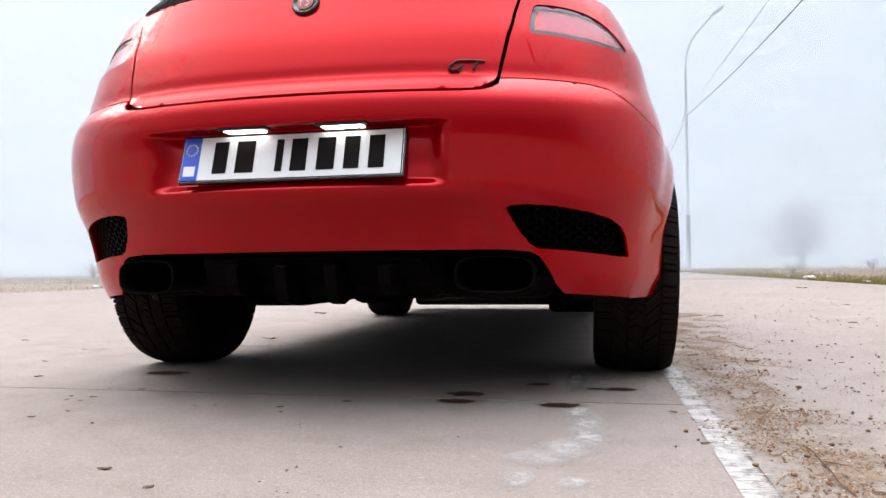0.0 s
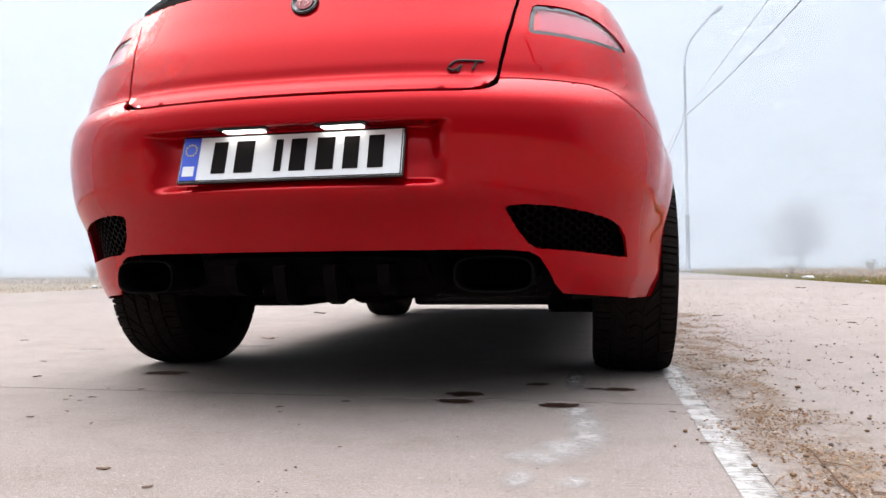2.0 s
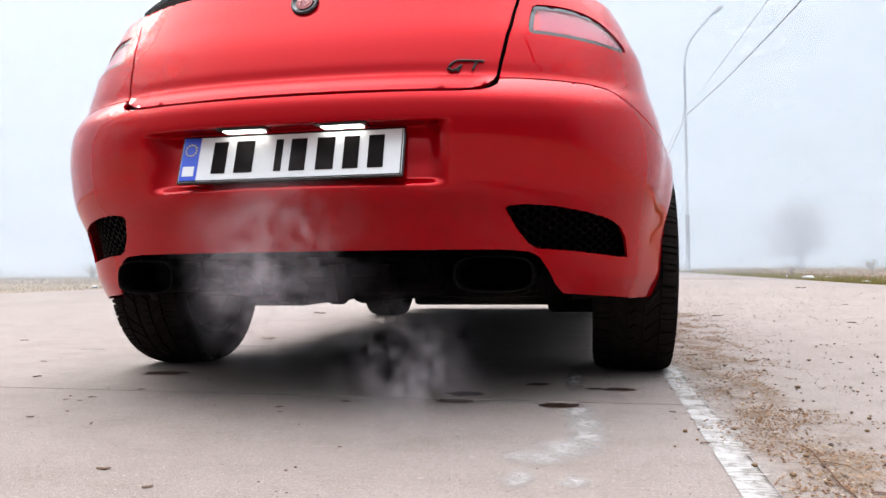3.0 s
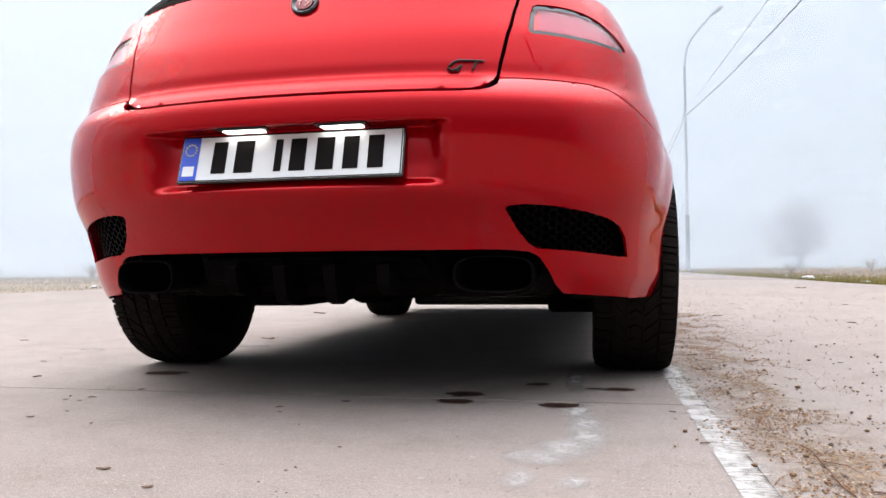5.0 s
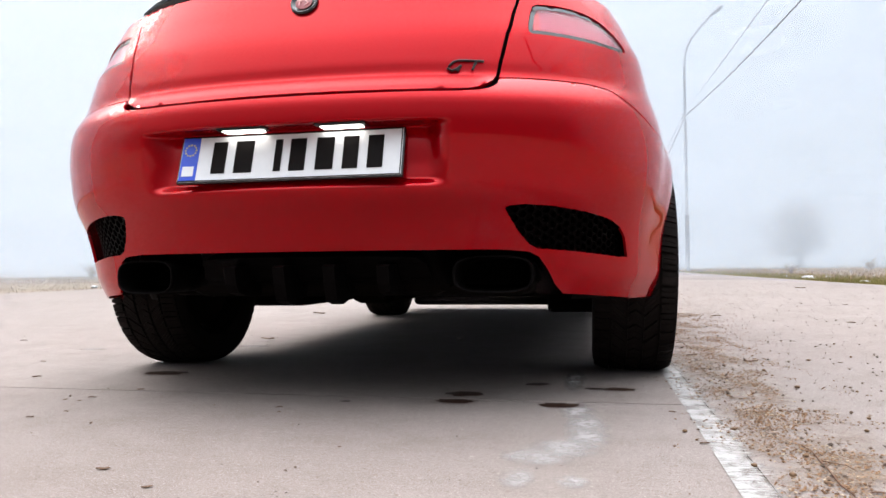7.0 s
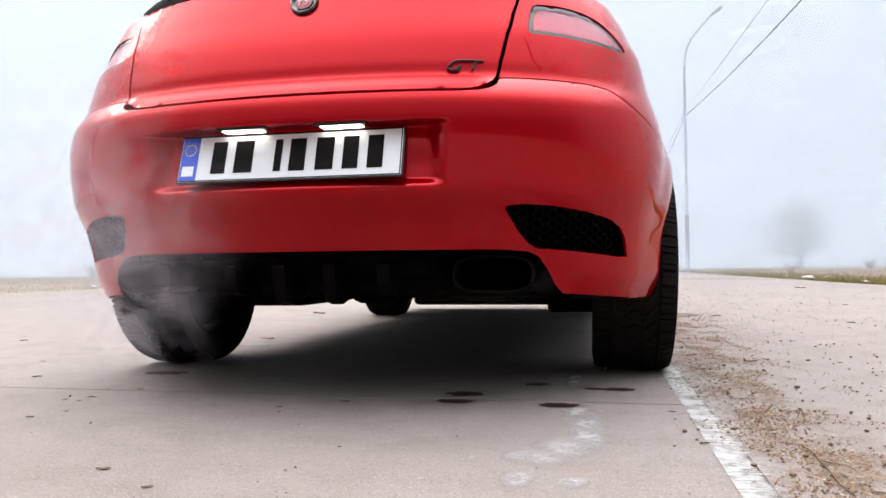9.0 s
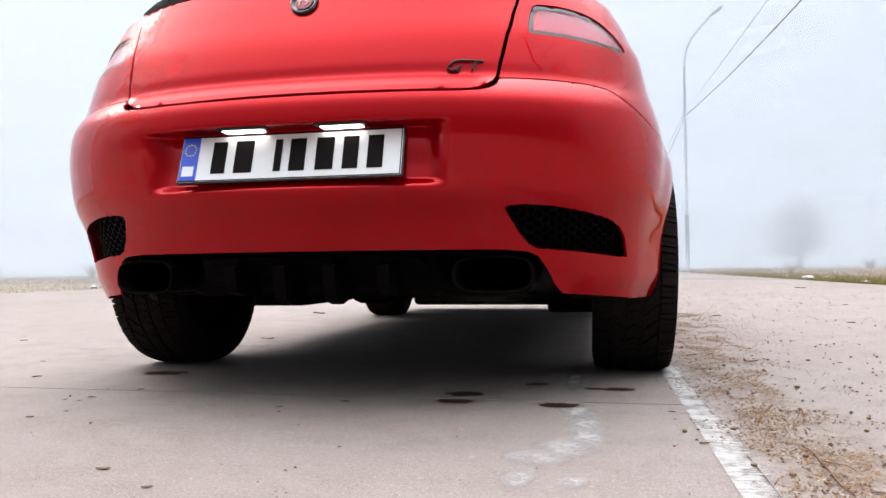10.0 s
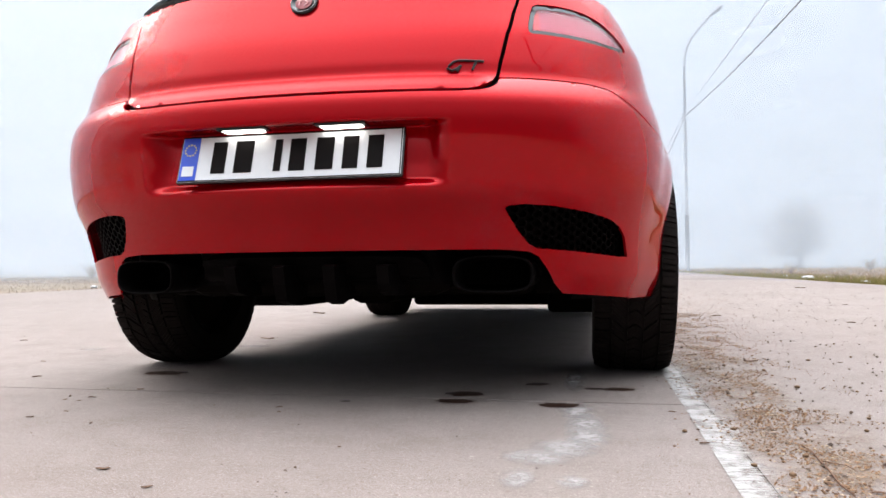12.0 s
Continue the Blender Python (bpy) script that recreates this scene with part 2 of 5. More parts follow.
def curve_at(z, xs, ys):
    xs, ys = np.array(xs), np.array(ys)
    m = np.gradient(ys, xs)
    i = np.clip(np.searchsorted(xs, z) - 1, 0, len(xs) - 2)
    h = xs[i + 1] - xs[i]
    t = np.clip((z - xs[i]) / h, 0, 1)
    return (2 * t**3 - 3 * t**2 + 1) * ys[i] + (t**3 - 2 * t**2 + t) * h * m[i] + (-2 * t**3 + 3 * t**2) * ys[i + 1] + (t**3 - t**2) * h * m[i + 1]


def step_up(v, a, b):
    t = np.clip((v - a) / (b - a), 0, 1)
    return t * t * (3 - 2 * t)


def flank_end(z):
    return np.minimum(2.6, curve_at(z, Z_NOSE, Y_NOSE) - 0.75)


def q_of(y, z):
    """The place along the outline of a point of the flank."""
    return 1 + 3 * (y - FLANK) / (flank_end(z) - FLANK)


def skin(q, z):
    q, z = np.asarray(q, float), np.asarray(z, float)
    a, tail, nose, end = curve_at(z, Z_WIDE, A_WIDE), curve_at(z, Z_TAIL, Y_TAIL), curve_at(z, Z_NOSE, Y_NOSE), flank_end(z)
    s, w = np.sign(q), np.abs(q)
    t = np.clip(w, 0, 1) * np.pi / 2
    x = a * np.sin(t) ** (2 / ROUND)
    y = FLANK - (FLANK - tail) * np.maximum(np.cos(t), 0) ** (2 / ROUND)
    y = np.where(w > 1, FLANK + (w - 1) / 3 * (end - FLANK), y)
    u = np.clip(5 - w, 0, 1) * np.pi / 2
    x = np.where(w > 4, a * np.sin(u) ** (2 / ROUND), x)
    y = np.where(w > 4, end + (nose - end) * np.maximum(np.cos(u), 0) ** (2 / ROUND), y)
    for axle in (0.0, 2.596):
        d = np.sqrt((y - axle) ** 2 + (z - 0.317) ** 2)
        x = x + np.where(w > 0.75, 0.030 * step_up(d, 0.52, 0.36) * step_up(w, 0.75, 1.05), 0)
    return np.stack([s * x, y, z], -1)


def skin_normal(q, z):
    e = 2e-4
    s = np.sign(q) + (q == 0)
    du = skin(q + e, z) - skin(q - e, z)
    dz = skin(q, z + e) - skin(q, z - e)
    n = np.cross(du, dz)
    n[np.abs(q) < 1e-3] = n[np.abs(q) < 1e-3] * [0, 1, 1]
    return n / np.maximum(np.linalg.norm(n, axis=-1, keepdims=True), 1e-9)


def inside(poly, pts):
    poly, pts = np.asarray(poly), np.asarray(pts)
    res = np.zeros(len(pts), bool)
    for (x0, y0), (x1, y1) in zip(poly, np.roll(poly, -1, 0)):
        c = (y0 > pts[:, 1]) != (y1 > pts[:, 1])
        res ^= c & (pts[:, 0] < (x1 - x0) * (pts[:, 1] - y0) / ((y1 - y0) or 1e-12) + x0)
    return res


def rounded(poly, times=2):
    """Cuts the corners of a closed outline."""
    for _ in range(times):
        poly = [tuple(np.array(a) * k + np.array(b) * (1 - k)) for a, b in zip(poly, poly[1:] + poly[:1]) for k in (0.78, 0.22)]
    return poly


def even(poly, step):
    res = []
    for a, b in zip(poly, poly[1:] + poly[:1]):
        n = max(1, int(math.ceil(math.dist(a, b) / step)))
        res += [(a[0] + (b[0] - a[0]) * k / n, a[1] + (b[1] - a[1]) * k / n) for k in range(n)]
    return res


def mirrored(poly):
    return [(-a, b) for a, b in poly][::-1]


def shrunk(poly, d):
    """The outline moved inwards by d (outwards if negative)."""
    pts = np.array(poly)
    area = 0.5 * np.sum(pts[:, 0] * np.roll(pts[:, 1], -1) - np.roll(pts[:, 0], -1) * pts[:, 1])
    tang = np.roll(pts, -1, 0) - np.roll(pts, 1, 0)
    tang /= np.maximum(np.linalg.norm(tang, axis=1, keepdims=True), 1e-9)
    nrm = np.stack([-tang[:, 1], tang[:, 0]], 1) * (1 if area > 0 else -1)
    return [tuple(v) for v in pts + nrm * d]


def panel(name, outer, material, parent, holes=(), off=0.0, step=0.02, lip=0.014, relief=None, extra=None, label="", lip_in=0.0):
    """A sheet of the car's skin inside an outline of (q, z), with turned-in rims."""
    outer = even(outer, step)
    holes = [even(list(h), step) for h in holes]
    co, edges = [], []
    for loop in (outer, *holes):
        k = len(co)
        co += loop
        edges += [(k + i, k + (i + 1) % len(loop)) for i in range(len(loop))]
    arr = np.array(outer)
    gx, gz = np.meshgrid(np.arange(arr[:, 0].min() + step / 2, arr[:, 0].max(), step), np.arange(arr[:, 1].min() + step / 2, arr[:, 1].max(), step * 0.75))
    grid = np.stack([gx.ravel(), gz.ravel()], 1)
    if extra is not None:
        lo, hi = extra.min(0) - .004, extra.max(0) + .004
        grid = grid[~np.all((grid > lo) & (grid < hi), 1)]
        grid = np.concatenate([grid, extra])
    ok = inside(outer, grid)
    for h in holes:
        ok &= ~inside(h, grid)
    grid = grid[ok]
    rim = np.array(co)
    keep = np.ones(len(grid), bool)
    for i in range(0, len(grid), 2000):
        d = np.linalg.norm(grid[i:i + 2000, None] - rim[None], axis=-1).min(1)
        keep[i:i + 2000] = d > step * 0.42
    grid = grid[keep]
    verts = [Vector(v) for v in co] + [Vector(v) for v in grid]
    v2, _, f2, _, _, _ = delaunay_2d_cdt(verts, edges, [], 0, 1e-7)
    pts = np.array([tuple(v) for v in v2])
    tri = np.array([tuple(f) for f in f2])
    mid = pts[tri].mean(1)
    ok = inside(outer, mid)
    for h in holes:
        ok &= ~inside(h, mid)
    tri = tri[ok]
    nrm = skin_normal(pts[:, 0], pts[:, 1])
    d = np.full(len(pts), off)
    if relief is not None:
        d = d + relief(pts[:, 0], pts[:, 1])
    p3 = skin(pts[:, 0], pts[:, 1]) + nrm * d[:, None]
    # rims
    count = {}
    for t in tri:
        for a, b in ((t[0], t[1]), (t[1], t[2]), (t[2], t[0])):
            count[(a, b)] = 1
    border = [e for e in count if (e[1], e[0]) not in count]
    vs, fs = list(p3), [tuple(t) for t in tri]
    if lip:
        ids = sorted({i for e in border for i in e})
        ring = {}
        for depth in (0.0, 0.3, 1.0):
            for i in ids:
                ring[(i, depth)] = len(vs)
                vs.append(p3[i] - nrm[i] * lip * depth)
        for a, b in border:
            for near, deep in ((0.0, 0.3), (0.3, 1.0)):
                fs.append((ring[(b, near)], ring[(a, near)], ring[(a, deep)], ring[(b, deep)]))
    return raw(name, vs, fs, material, parent, label, smooth=True)


def skin_q(x, z):
    """The q of a point of the tail at x."""
    a = float(curve_at(np.array(z), Z_WIDE, A_WIDE))
    return math.copysign(math.asin(min(1, abs(x) / a) ** (ROUND / 2)) * 2 / math.pi, x)


# ---------------------------------------------------------------- red coupe
car = tagged(new("car"), "glossy red coupe with black diffuser parked on worn concrete", "car")

LID_SIDE = [(.335, .743), (.352, .802), (.367, .853), (.393, .908), (.417, .950), (.445, 1.0)]
SEAM = [(.335, .743), (.377, .745), (.454, .745), (.544, .744), (.609, .738), (.65, .722), (.691, .704), (.74, .683), (.80, .662), (.866, .650), (.95, .640)]
LAMP = [(.453, .939), (.502, .942), (.565, .941), (.625, .935), (.688, .918), (.726, .889), (.752, .856), (.70, .852), (.652, .852), (.579, .855), (.509, .858), (.448, .860), (.418, .860), (.420, .880), (.436, .912)]
VENT = [(.341, .454), (.350, .460), (.385, .463), (.446, .460), (.536, .449), (.611, .435), (.655, .418), (.682, .394), (.692, .368), (.700, .347), (.66, .347), (.585, .353), (.484, .362), (.415, .366), (.395, .376), (.370, .406)]


def arch(axle, radius, z_low, n=18):
    """The wheel opening as (y, z), from its front foot over the top to its rear foot."""
    a0 = math.asin((z_low - 0.317) / radius)
    return [(axle + radius * math.cos(a0 + (math.pi - 2 * a0) * k / n), 0.317 + radius * math.sin(a0 + (math.pi - 2 * a0) * k / n)) for k in range(n + 1)]


def plate_recess(q, z):
    """The hollow in which the number plate sits, and soft folds of the bumper."""
    x = skin(q, z)[..., 0]
    across = step_up(np.abs(x), 0.368, 0.308)
    down = step_up(z, 0.642, 0.632) * step_up(z, 0.496, 0.516)
    depth = 0.018 + 0.042 * (z - 0.50) / 0.14
    return -across * down * depth


def extra_recess():
    """Closer points over the hollow."""
    q, z = np.meshgrid(np.linspace(-.25, .25, 116), np.concatenate([np.linspace(.486, .52, 11), np.linspace(.525, .622, 16), np.linspace(.626, .652, 11)]))
    return np.stack([q.ravel(), z.ravel()], 1)


def rear_bumper():
    g = 0.004
    arch_side = [(float(q_of(y, z)), z) for y, z in arch(0.0, 0.350, 0.24) if y < 0 and z < 0.636][::-1]
    top = [(q, z - g) for q, z in SEAM] + [(0.985, 0.632)]
    under = [(.95, .243), (.80, .243), (.644, .252), (.56, .258), (.492, .262), (.462, .285), (.440, .318), (.418, .348), (.395, .360), (.33, .365), (.2, .3655)]
    lid_edge = [(.0, .7005), (.15, .7005), (.26, .7025), (.297, .706), (.316, .712), (.331, .724)]
    right = lid_edge + top + arch_side[::-1] + under
    loop = right + [(-a, b) for a, b in right[::-1] if a > 0]
    return panel("rear_bumper", loop, RED, car, holes=[VENT, mirrored(VENT)], step=0.011, relief=plate_recess, extra=extra_recess(), lip=0.007)


def boot_lid():
    right = [(.0, .721), (.15, .720), (.26, .721), (.297, .723), (.312, .727), (.322, .735), (.329, .747)] + [(q - .006, z) for q, z in LID_SIDE[1:]]
    right[-1] = (.452, .996)
    right += [(.43, 1.000), (.33, 1.005), (.25, 1.006), (.15, 1.007), (0, 1.008)]
    loop = right[1:-1]
    loop = [(0, .721)] + loop + [(0, 1.008)]
    loop = loop + [(-a, b) for a, b in loop[::-1] if a > 0]

    def fold(q, z):
        # the lid's lower edge rolls under
        return 0.0015 - 0.45 * np.clip(0.747 - z, 0, 0.04) * step_up(np.abs(q), 0.33, 0.28)
    crease = np.stack([m.ravel() for m in np.meshgrid(np.linspace(-.30, .30, 121), [.7245, .728, .7315, .735, .7385, .742, .7448, .747, .7492, .7525, .757])], 1)
    return panel("boot_lid", loop, RED, car, step=0.012, relief=fold, extra=crease, lip=0.007)


def gap_backing():
    """Near-black backing for the gap round the lid, its shade put into the colour."""
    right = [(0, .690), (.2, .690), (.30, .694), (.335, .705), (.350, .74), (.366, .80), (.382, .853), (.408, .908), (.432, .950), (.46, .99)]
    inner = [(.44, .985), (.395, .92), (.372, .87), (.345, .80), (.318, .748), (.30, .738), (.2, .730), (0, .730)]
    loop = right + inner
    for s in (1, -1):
        panel("lid_gap_backing", loop if s > 0 else mirrored(loop), UNDERSIDE, car, off=-0.024, lip=0, step=0.014)


def quarter_panel(side):
    g = 0.004
    arch_side = [(float(q_of(y, z)), z) for y, z in arch(0.0, 0.350, 0.24) if not (y < 0 and z < 0.645)]
    low = [(q, z) for q, z in SEAM]
    up = [(1.0 + 0.1 * k, 1.0 - 0.009 * k) for k in range(8, 0, -1)]
    loop = low + [(0.985, 0.640)] + arch_side[::-1] + [(float(q_of(0.36, 0.20)), 0.20), (float(q_of(0.62, 0.20)), 0.20), (float(q_of(0.62, 0.55)), 0.55), (float(q_of(0.66, 0.90)), 0.90)]
    loop += up + [(.9, 1.0), (.7, 1.0), (.55, 1.0), (.449, 1.0)] + [(q + .003, z) for q, z in LID_SIDE[1:-1][::-1]]
    lamp = shrunk(rounded(LAMP, 1), -0.002)
    if side < 0:
        loop, lamp = mirrored(loop), mirrored(lamp)
    return panel("quarter_panel", loop, RED, car, holes=[lamp], step=0.013, lip=0.008)


def tail_lamp(side):
    outline = rounded(LAMP, 1)
    lens = shrunk(outline, 0.010)
    if side < 0:
        outline, lens = mirrored(outline), mirrored(lens)
    seal = panel("tail_lamp", outline, GLOSS_BLACK, car, holes=[lens], off=-0.003, lip=0.02, step=0.014, label="black-rimmed tail lamp")
    panel("lens", shrunk(lens, 0.0005), LENS, seal, off=-0.004, lip=0.004, step=0.014, label="pinkish red clear lens")
    panel("reflector", lens, REFLECTOR, seal, off=-0.022, lip=0.0, step=0.014)
    a = [(.435, .875), (.450, .875), (.468, .925), (.452, .928)]
    panel("side_reflector", a if side > 0 else mirrored(a), AMBER, seal, off=-0.016, lip=0.004, step=0.01)


def vent_grille(side):
    """A dark honeycomb set back in the bumper's opening."""
    hole = shrunk(VENT, -0.012)
    back = panel("vent_grille", hole if side > 0 else mirrored(hole), UNDERSIDE, car, off=-0.06, lip=0, step=0.02, label="black honeycomb vent grille")
    vs, fs, r = [], [], 0.0125
    for i in range(-4, 40):
        for j in range(-2, 14):
            cq, cz = 0.33 + i * r * 1.5, 0.345 + (j + 0.5 * (i % 2)) * r * 1.55
            if not inside(hole, [(cq, cz)])[0]:
                continue
            ring = [(cq + r * k * math.cos(h * math.pi / 3), cz + r * k * 0.9 * math.sin(h * math.pi / 3)) for k in (0.99, 0.80) for h in range(6)]
            q = np.array([v[0] * side for v in ring])
            z = np.array([v[1] for v in ring])
            base, nn, k0 = skin(q, z), skin_normal(q, z), len(vs)
            vs += list(base - nn * 0.026) + list(base[6:] - nn[6:] * 0.042)
            for h in range(6):
                g = (h + 1) % 6
                fs += [(k0 + h, k0 + g, k0 + 6 + g, k0 + 6 + h), (k0 + 6 + h, k0 + 6 + g, k0 + 12 + g, k0 + 12 + h)]
    raw("honeycomb", vs, fs, BLACK_PLASTIC, back)


def diffuser():
    loop = [(q, .372) for q in (0, .2, .33, .40)] + [(.42, .35), (.44, .31), (.455, .285), (.43, .262), (.3, .262), (.15, .262), (0, .262)]
    loop = loop + [(-a, b) for a, b in loop[::-1] if a > 0]

    def hollow(q, z):
        return -0.055 - 0.10 * step_up(np.abs(q), 0.215, 0.245) * step_up(np.abs(q), 0.46, 0.42) * step_up(z, 0.26, 0.30) * 0.8
    d = panel("diffuser", loop, BLACK_PLASTIC, car, off=0.0, relief=hollow, lip=0.0, step=0.02, label="black plastic rear diffuser")
    frame_out = rounded([(.168, .350), (.187, .328), (.197, .285), (.190, .262), (0.05, .262), (-.05, .262), (-.190, .262), (-.197, .285), (-.187, .328), (-.168, .350)], 1)
    panel("diffuser_insert", frame_out, BLACK_PLASTIC, d, off=-0.006, lip=0.05, step=0.02, relief=lambda q, z: -0.022 * step_up(z, 0.338, 0.325) - 0.10 * step_up(z, 0.30, 0.22))
    for x, foot in ((-.168, .020), (-.045, 0), (.075, 0), (.198, .020)):
        bm = bmesh.new()
        y = -0.86 + 0.25 * x * x
        prof = [(y + .010, .335), (y - .004, .33), (y + .005, .29), (y + .018, .252 + foot), (y + .06, .243 + foot), (y + .14, .262), (y + .14, .335)]
        a = [bm.verts.new((x - .014, *v)) for v in prof]
        b = [bm.verts.new((x + .014, *v)) for v in prof]
        bm.faces.new(a), bm.faces.new(b[::-1])
        for i in range(len(prof)):
            j = (i + 1) % len(prof)
            bm.faces.new((a[j], a[i], b[i], b[j]))
        bmesh.ops.recalc_face_normals(bm, faces=bm.faces)
        part("fin", bm, BLACK_PLASTIC, d)


def exhaust(side):
    """A wide oval tailpipe with a rolled lip."""
    bm, n = bmesh.new(), 28
    rings = []
    for y, k in ((-0.42, .94), (-.770, 1.0), (-.782, 1.02), (-.785, 1.0), (-.780, .93), (-.60, .90), (-.5, .9)):
        ring = []
        for i in range(n):
            a = i * math.tau / n
            c, s = math.cos(a), math.sin(a)
            e = 2 / 3.2
            ring.append(bm.verts.new((side * 0.435 + k * 0.088 * math.copysign(abs(c) ** e, c), y + 0.02 * side * c, 0.309 + k * 0.041 * math.copysign(abs(s) ** e, s))))
        rings.append(ring)
    for a, b in zip(rings, rings[1:]):
        for i in range(n):
            bm.faces.new((a[i], a[(i + 1) % n], b[(i + 1) % n], b[i]))
    bm.faces.new(rings[-1])
    part("tailpipe", bm, STEEL, car, "sooty dark oval tailpipe", smooth=True)


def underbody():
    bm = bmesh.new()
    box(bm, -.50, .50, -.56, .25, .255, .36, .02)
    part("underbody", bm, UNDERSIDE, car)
    # front_undertray hangs extra low to keep light out from under the car
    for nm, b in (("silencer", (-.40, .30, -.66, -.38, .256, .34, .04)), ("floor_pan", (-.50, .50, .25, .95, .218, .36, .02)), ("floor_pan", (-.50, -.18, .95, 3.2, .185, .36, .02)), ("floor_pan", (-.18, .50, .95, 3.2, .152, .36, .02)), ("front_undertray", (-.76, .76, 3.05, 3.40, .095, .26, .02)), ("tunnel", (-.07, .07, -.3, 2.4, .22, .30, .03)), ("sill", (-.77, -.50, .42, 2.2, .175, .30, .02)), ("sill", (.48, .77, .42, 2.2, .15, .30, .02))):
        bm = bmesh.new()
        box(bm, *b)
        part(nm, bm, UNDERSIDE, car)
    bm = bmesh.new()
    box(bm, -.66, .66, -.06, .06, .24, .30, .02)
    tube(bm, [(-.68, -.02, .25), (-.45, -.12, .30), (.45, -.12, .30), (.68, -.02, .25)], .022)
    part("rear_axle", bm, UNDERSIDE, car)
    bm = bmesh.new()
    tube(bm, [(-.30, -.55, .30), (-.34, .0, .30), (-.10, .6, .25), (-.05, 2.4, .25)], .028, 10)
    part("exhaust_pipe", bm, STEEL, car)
    # near-black shell added behind the panel gaps, their shade put into its colour
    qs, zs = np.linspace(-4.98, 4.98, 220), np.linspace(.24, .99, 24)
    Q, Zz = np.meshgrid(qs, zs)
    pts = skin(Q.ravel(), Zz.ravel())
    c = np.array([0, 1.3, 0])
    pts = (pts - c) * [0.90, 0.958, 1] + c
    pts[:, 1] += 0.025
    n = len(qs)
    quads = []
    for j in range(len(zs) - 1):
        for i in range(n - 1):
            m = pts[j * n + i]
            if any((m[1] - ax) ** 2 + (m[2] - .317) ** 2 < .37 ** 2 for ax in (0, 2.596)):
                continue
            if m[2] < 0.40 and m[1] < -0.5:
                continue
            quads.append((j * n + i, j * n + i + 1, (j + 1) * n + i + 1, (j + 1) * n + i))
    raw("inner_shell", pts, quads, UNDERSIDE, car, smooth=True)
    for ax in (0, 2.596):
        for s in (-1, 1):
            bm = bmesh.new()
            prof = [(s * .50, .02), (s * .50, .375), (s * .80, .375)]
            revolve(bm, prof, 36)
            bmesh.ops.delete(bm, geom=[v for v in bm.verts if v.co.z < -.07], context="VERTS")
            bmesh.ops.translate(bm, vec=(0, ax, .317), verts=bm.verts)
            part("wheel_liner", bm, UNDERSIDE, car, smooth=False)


def flank(side):
    z0, z1 = 0.20, 0.90

    def loop(y_low, y_mid, y_up, f_low, f_mid, f_up):
        return [(float(q_of(y_low, z0)), z0), (float(q_of(f_low, z0)), z0), (float(q_of(f_mid, .55)), .55), (float(q_of(f_up, z1)), z1), (float(q_of(y_up, z1)), z1), (float(q_of(y_mid, .55)), .55)]
    door = loop(.626, .626, .666, 1.80, 1.88, 1.80)
    if side < 0:
        door = mirrored(door)
    d = panel("door", door, RED, car, step=0.05, lip=0.014)
    bm = bmesh.new()
    box(bm, side * .835 - .012, side * .835 + .012, .76, .95, .745, .775, .008)
    part("door_handle", bm, RED, d)
    bm = bmesh.new()
    box(bm, side * .90 - .09, side * .90 + .09, 1.62, 1.74, .90, 1.03, .03)
    part("wing_mirror", bm, RED, d)
    fender = [(float(q_of(1.806, z0)), z0), (float(q_of(2.24, z0)), z0)]
    fender += [(float(min(4.6, q_of(y, z))), z) for y, z in arch(2.596, .350, .24) if y < 2.50][::-1]
    top = [(4.0, .70), (4.0, .76), (4.0, .82), (4.0, .88), (float(q_of(1.806, z1)), z1), (float(q_of(1.886, .55)), .55)]
    fender = fender + top
    panel("front_fender", fender if side > 0 else mirrored(fender), RED, car, step=0.05, lip=0.014)


def nose():
    def q_front(y, z):
        end, n_ = float(flank_end(np.array(z))), float(curve_at(np.array(z), Z_NOSE, Y_NOSE))
        if y <= end:
            return float(q_of(y, z))
        return 5 - math.acos(min(1, ((y - end) / (n_ - end)) ** (ROUND / 2))) * 2 / math.pi
    for s in (-1, 1):
        a = [(q_front(y, z), z) for y, z in arch(2.596, .350, .24) if y >= 2.50][::-1]
        loop = a + [(4.4, .22), (4.999, .22), (4.999, .69), (4.004, .69)]
        panel("front_bumper", loop if s > 0 else mirrored(loop), RED, car, step=0.05, lip=0.014)
        lamp = [(4.30, .60), (4.62, .62), (4.62, .68), (4.30, .675)]
        panel("headlamp", lamp if s > 0 else mirrored(lamp), GLOSS_BLACK, car, off=0.004, step=0.03, lip=0.01)
        hood = [(4.004, .697), (4.999, .697), (4.999, .93), (4.004, .93)]
        panel("bonnet", hood if s > 0 else mirrored(hood), RED, car, step=0.05, lip=0.0)


def cabin(v, y):
    """The glasshouse: v from the belt (0) up to the roof's middle (1)."""
    belt = .905 + .090 * step_up(y, -.30, -.58)
    roof = curve_at(y, [-.72, -.5, 0, .5, 1.0, 1.4, 1.8, 2.3], [1.025, 1.095, 1.22, 1.315, 1.36, 1.345, 1.21, .93])
    wide = curve_at(y, [-.72, -.6, -.35, 0, .5, 1.5, 2.0, 2.3], [.40, .56, .68, .745, .76, .75, .70, .60])
    t = v * np.pi / 2
    e = 2 / 2.5
    return np.stack([wide * np.cos(t).clip(0) ** e, y + 0 * v, belt + (roof - belt) * np.sin(t) ** e], -1)


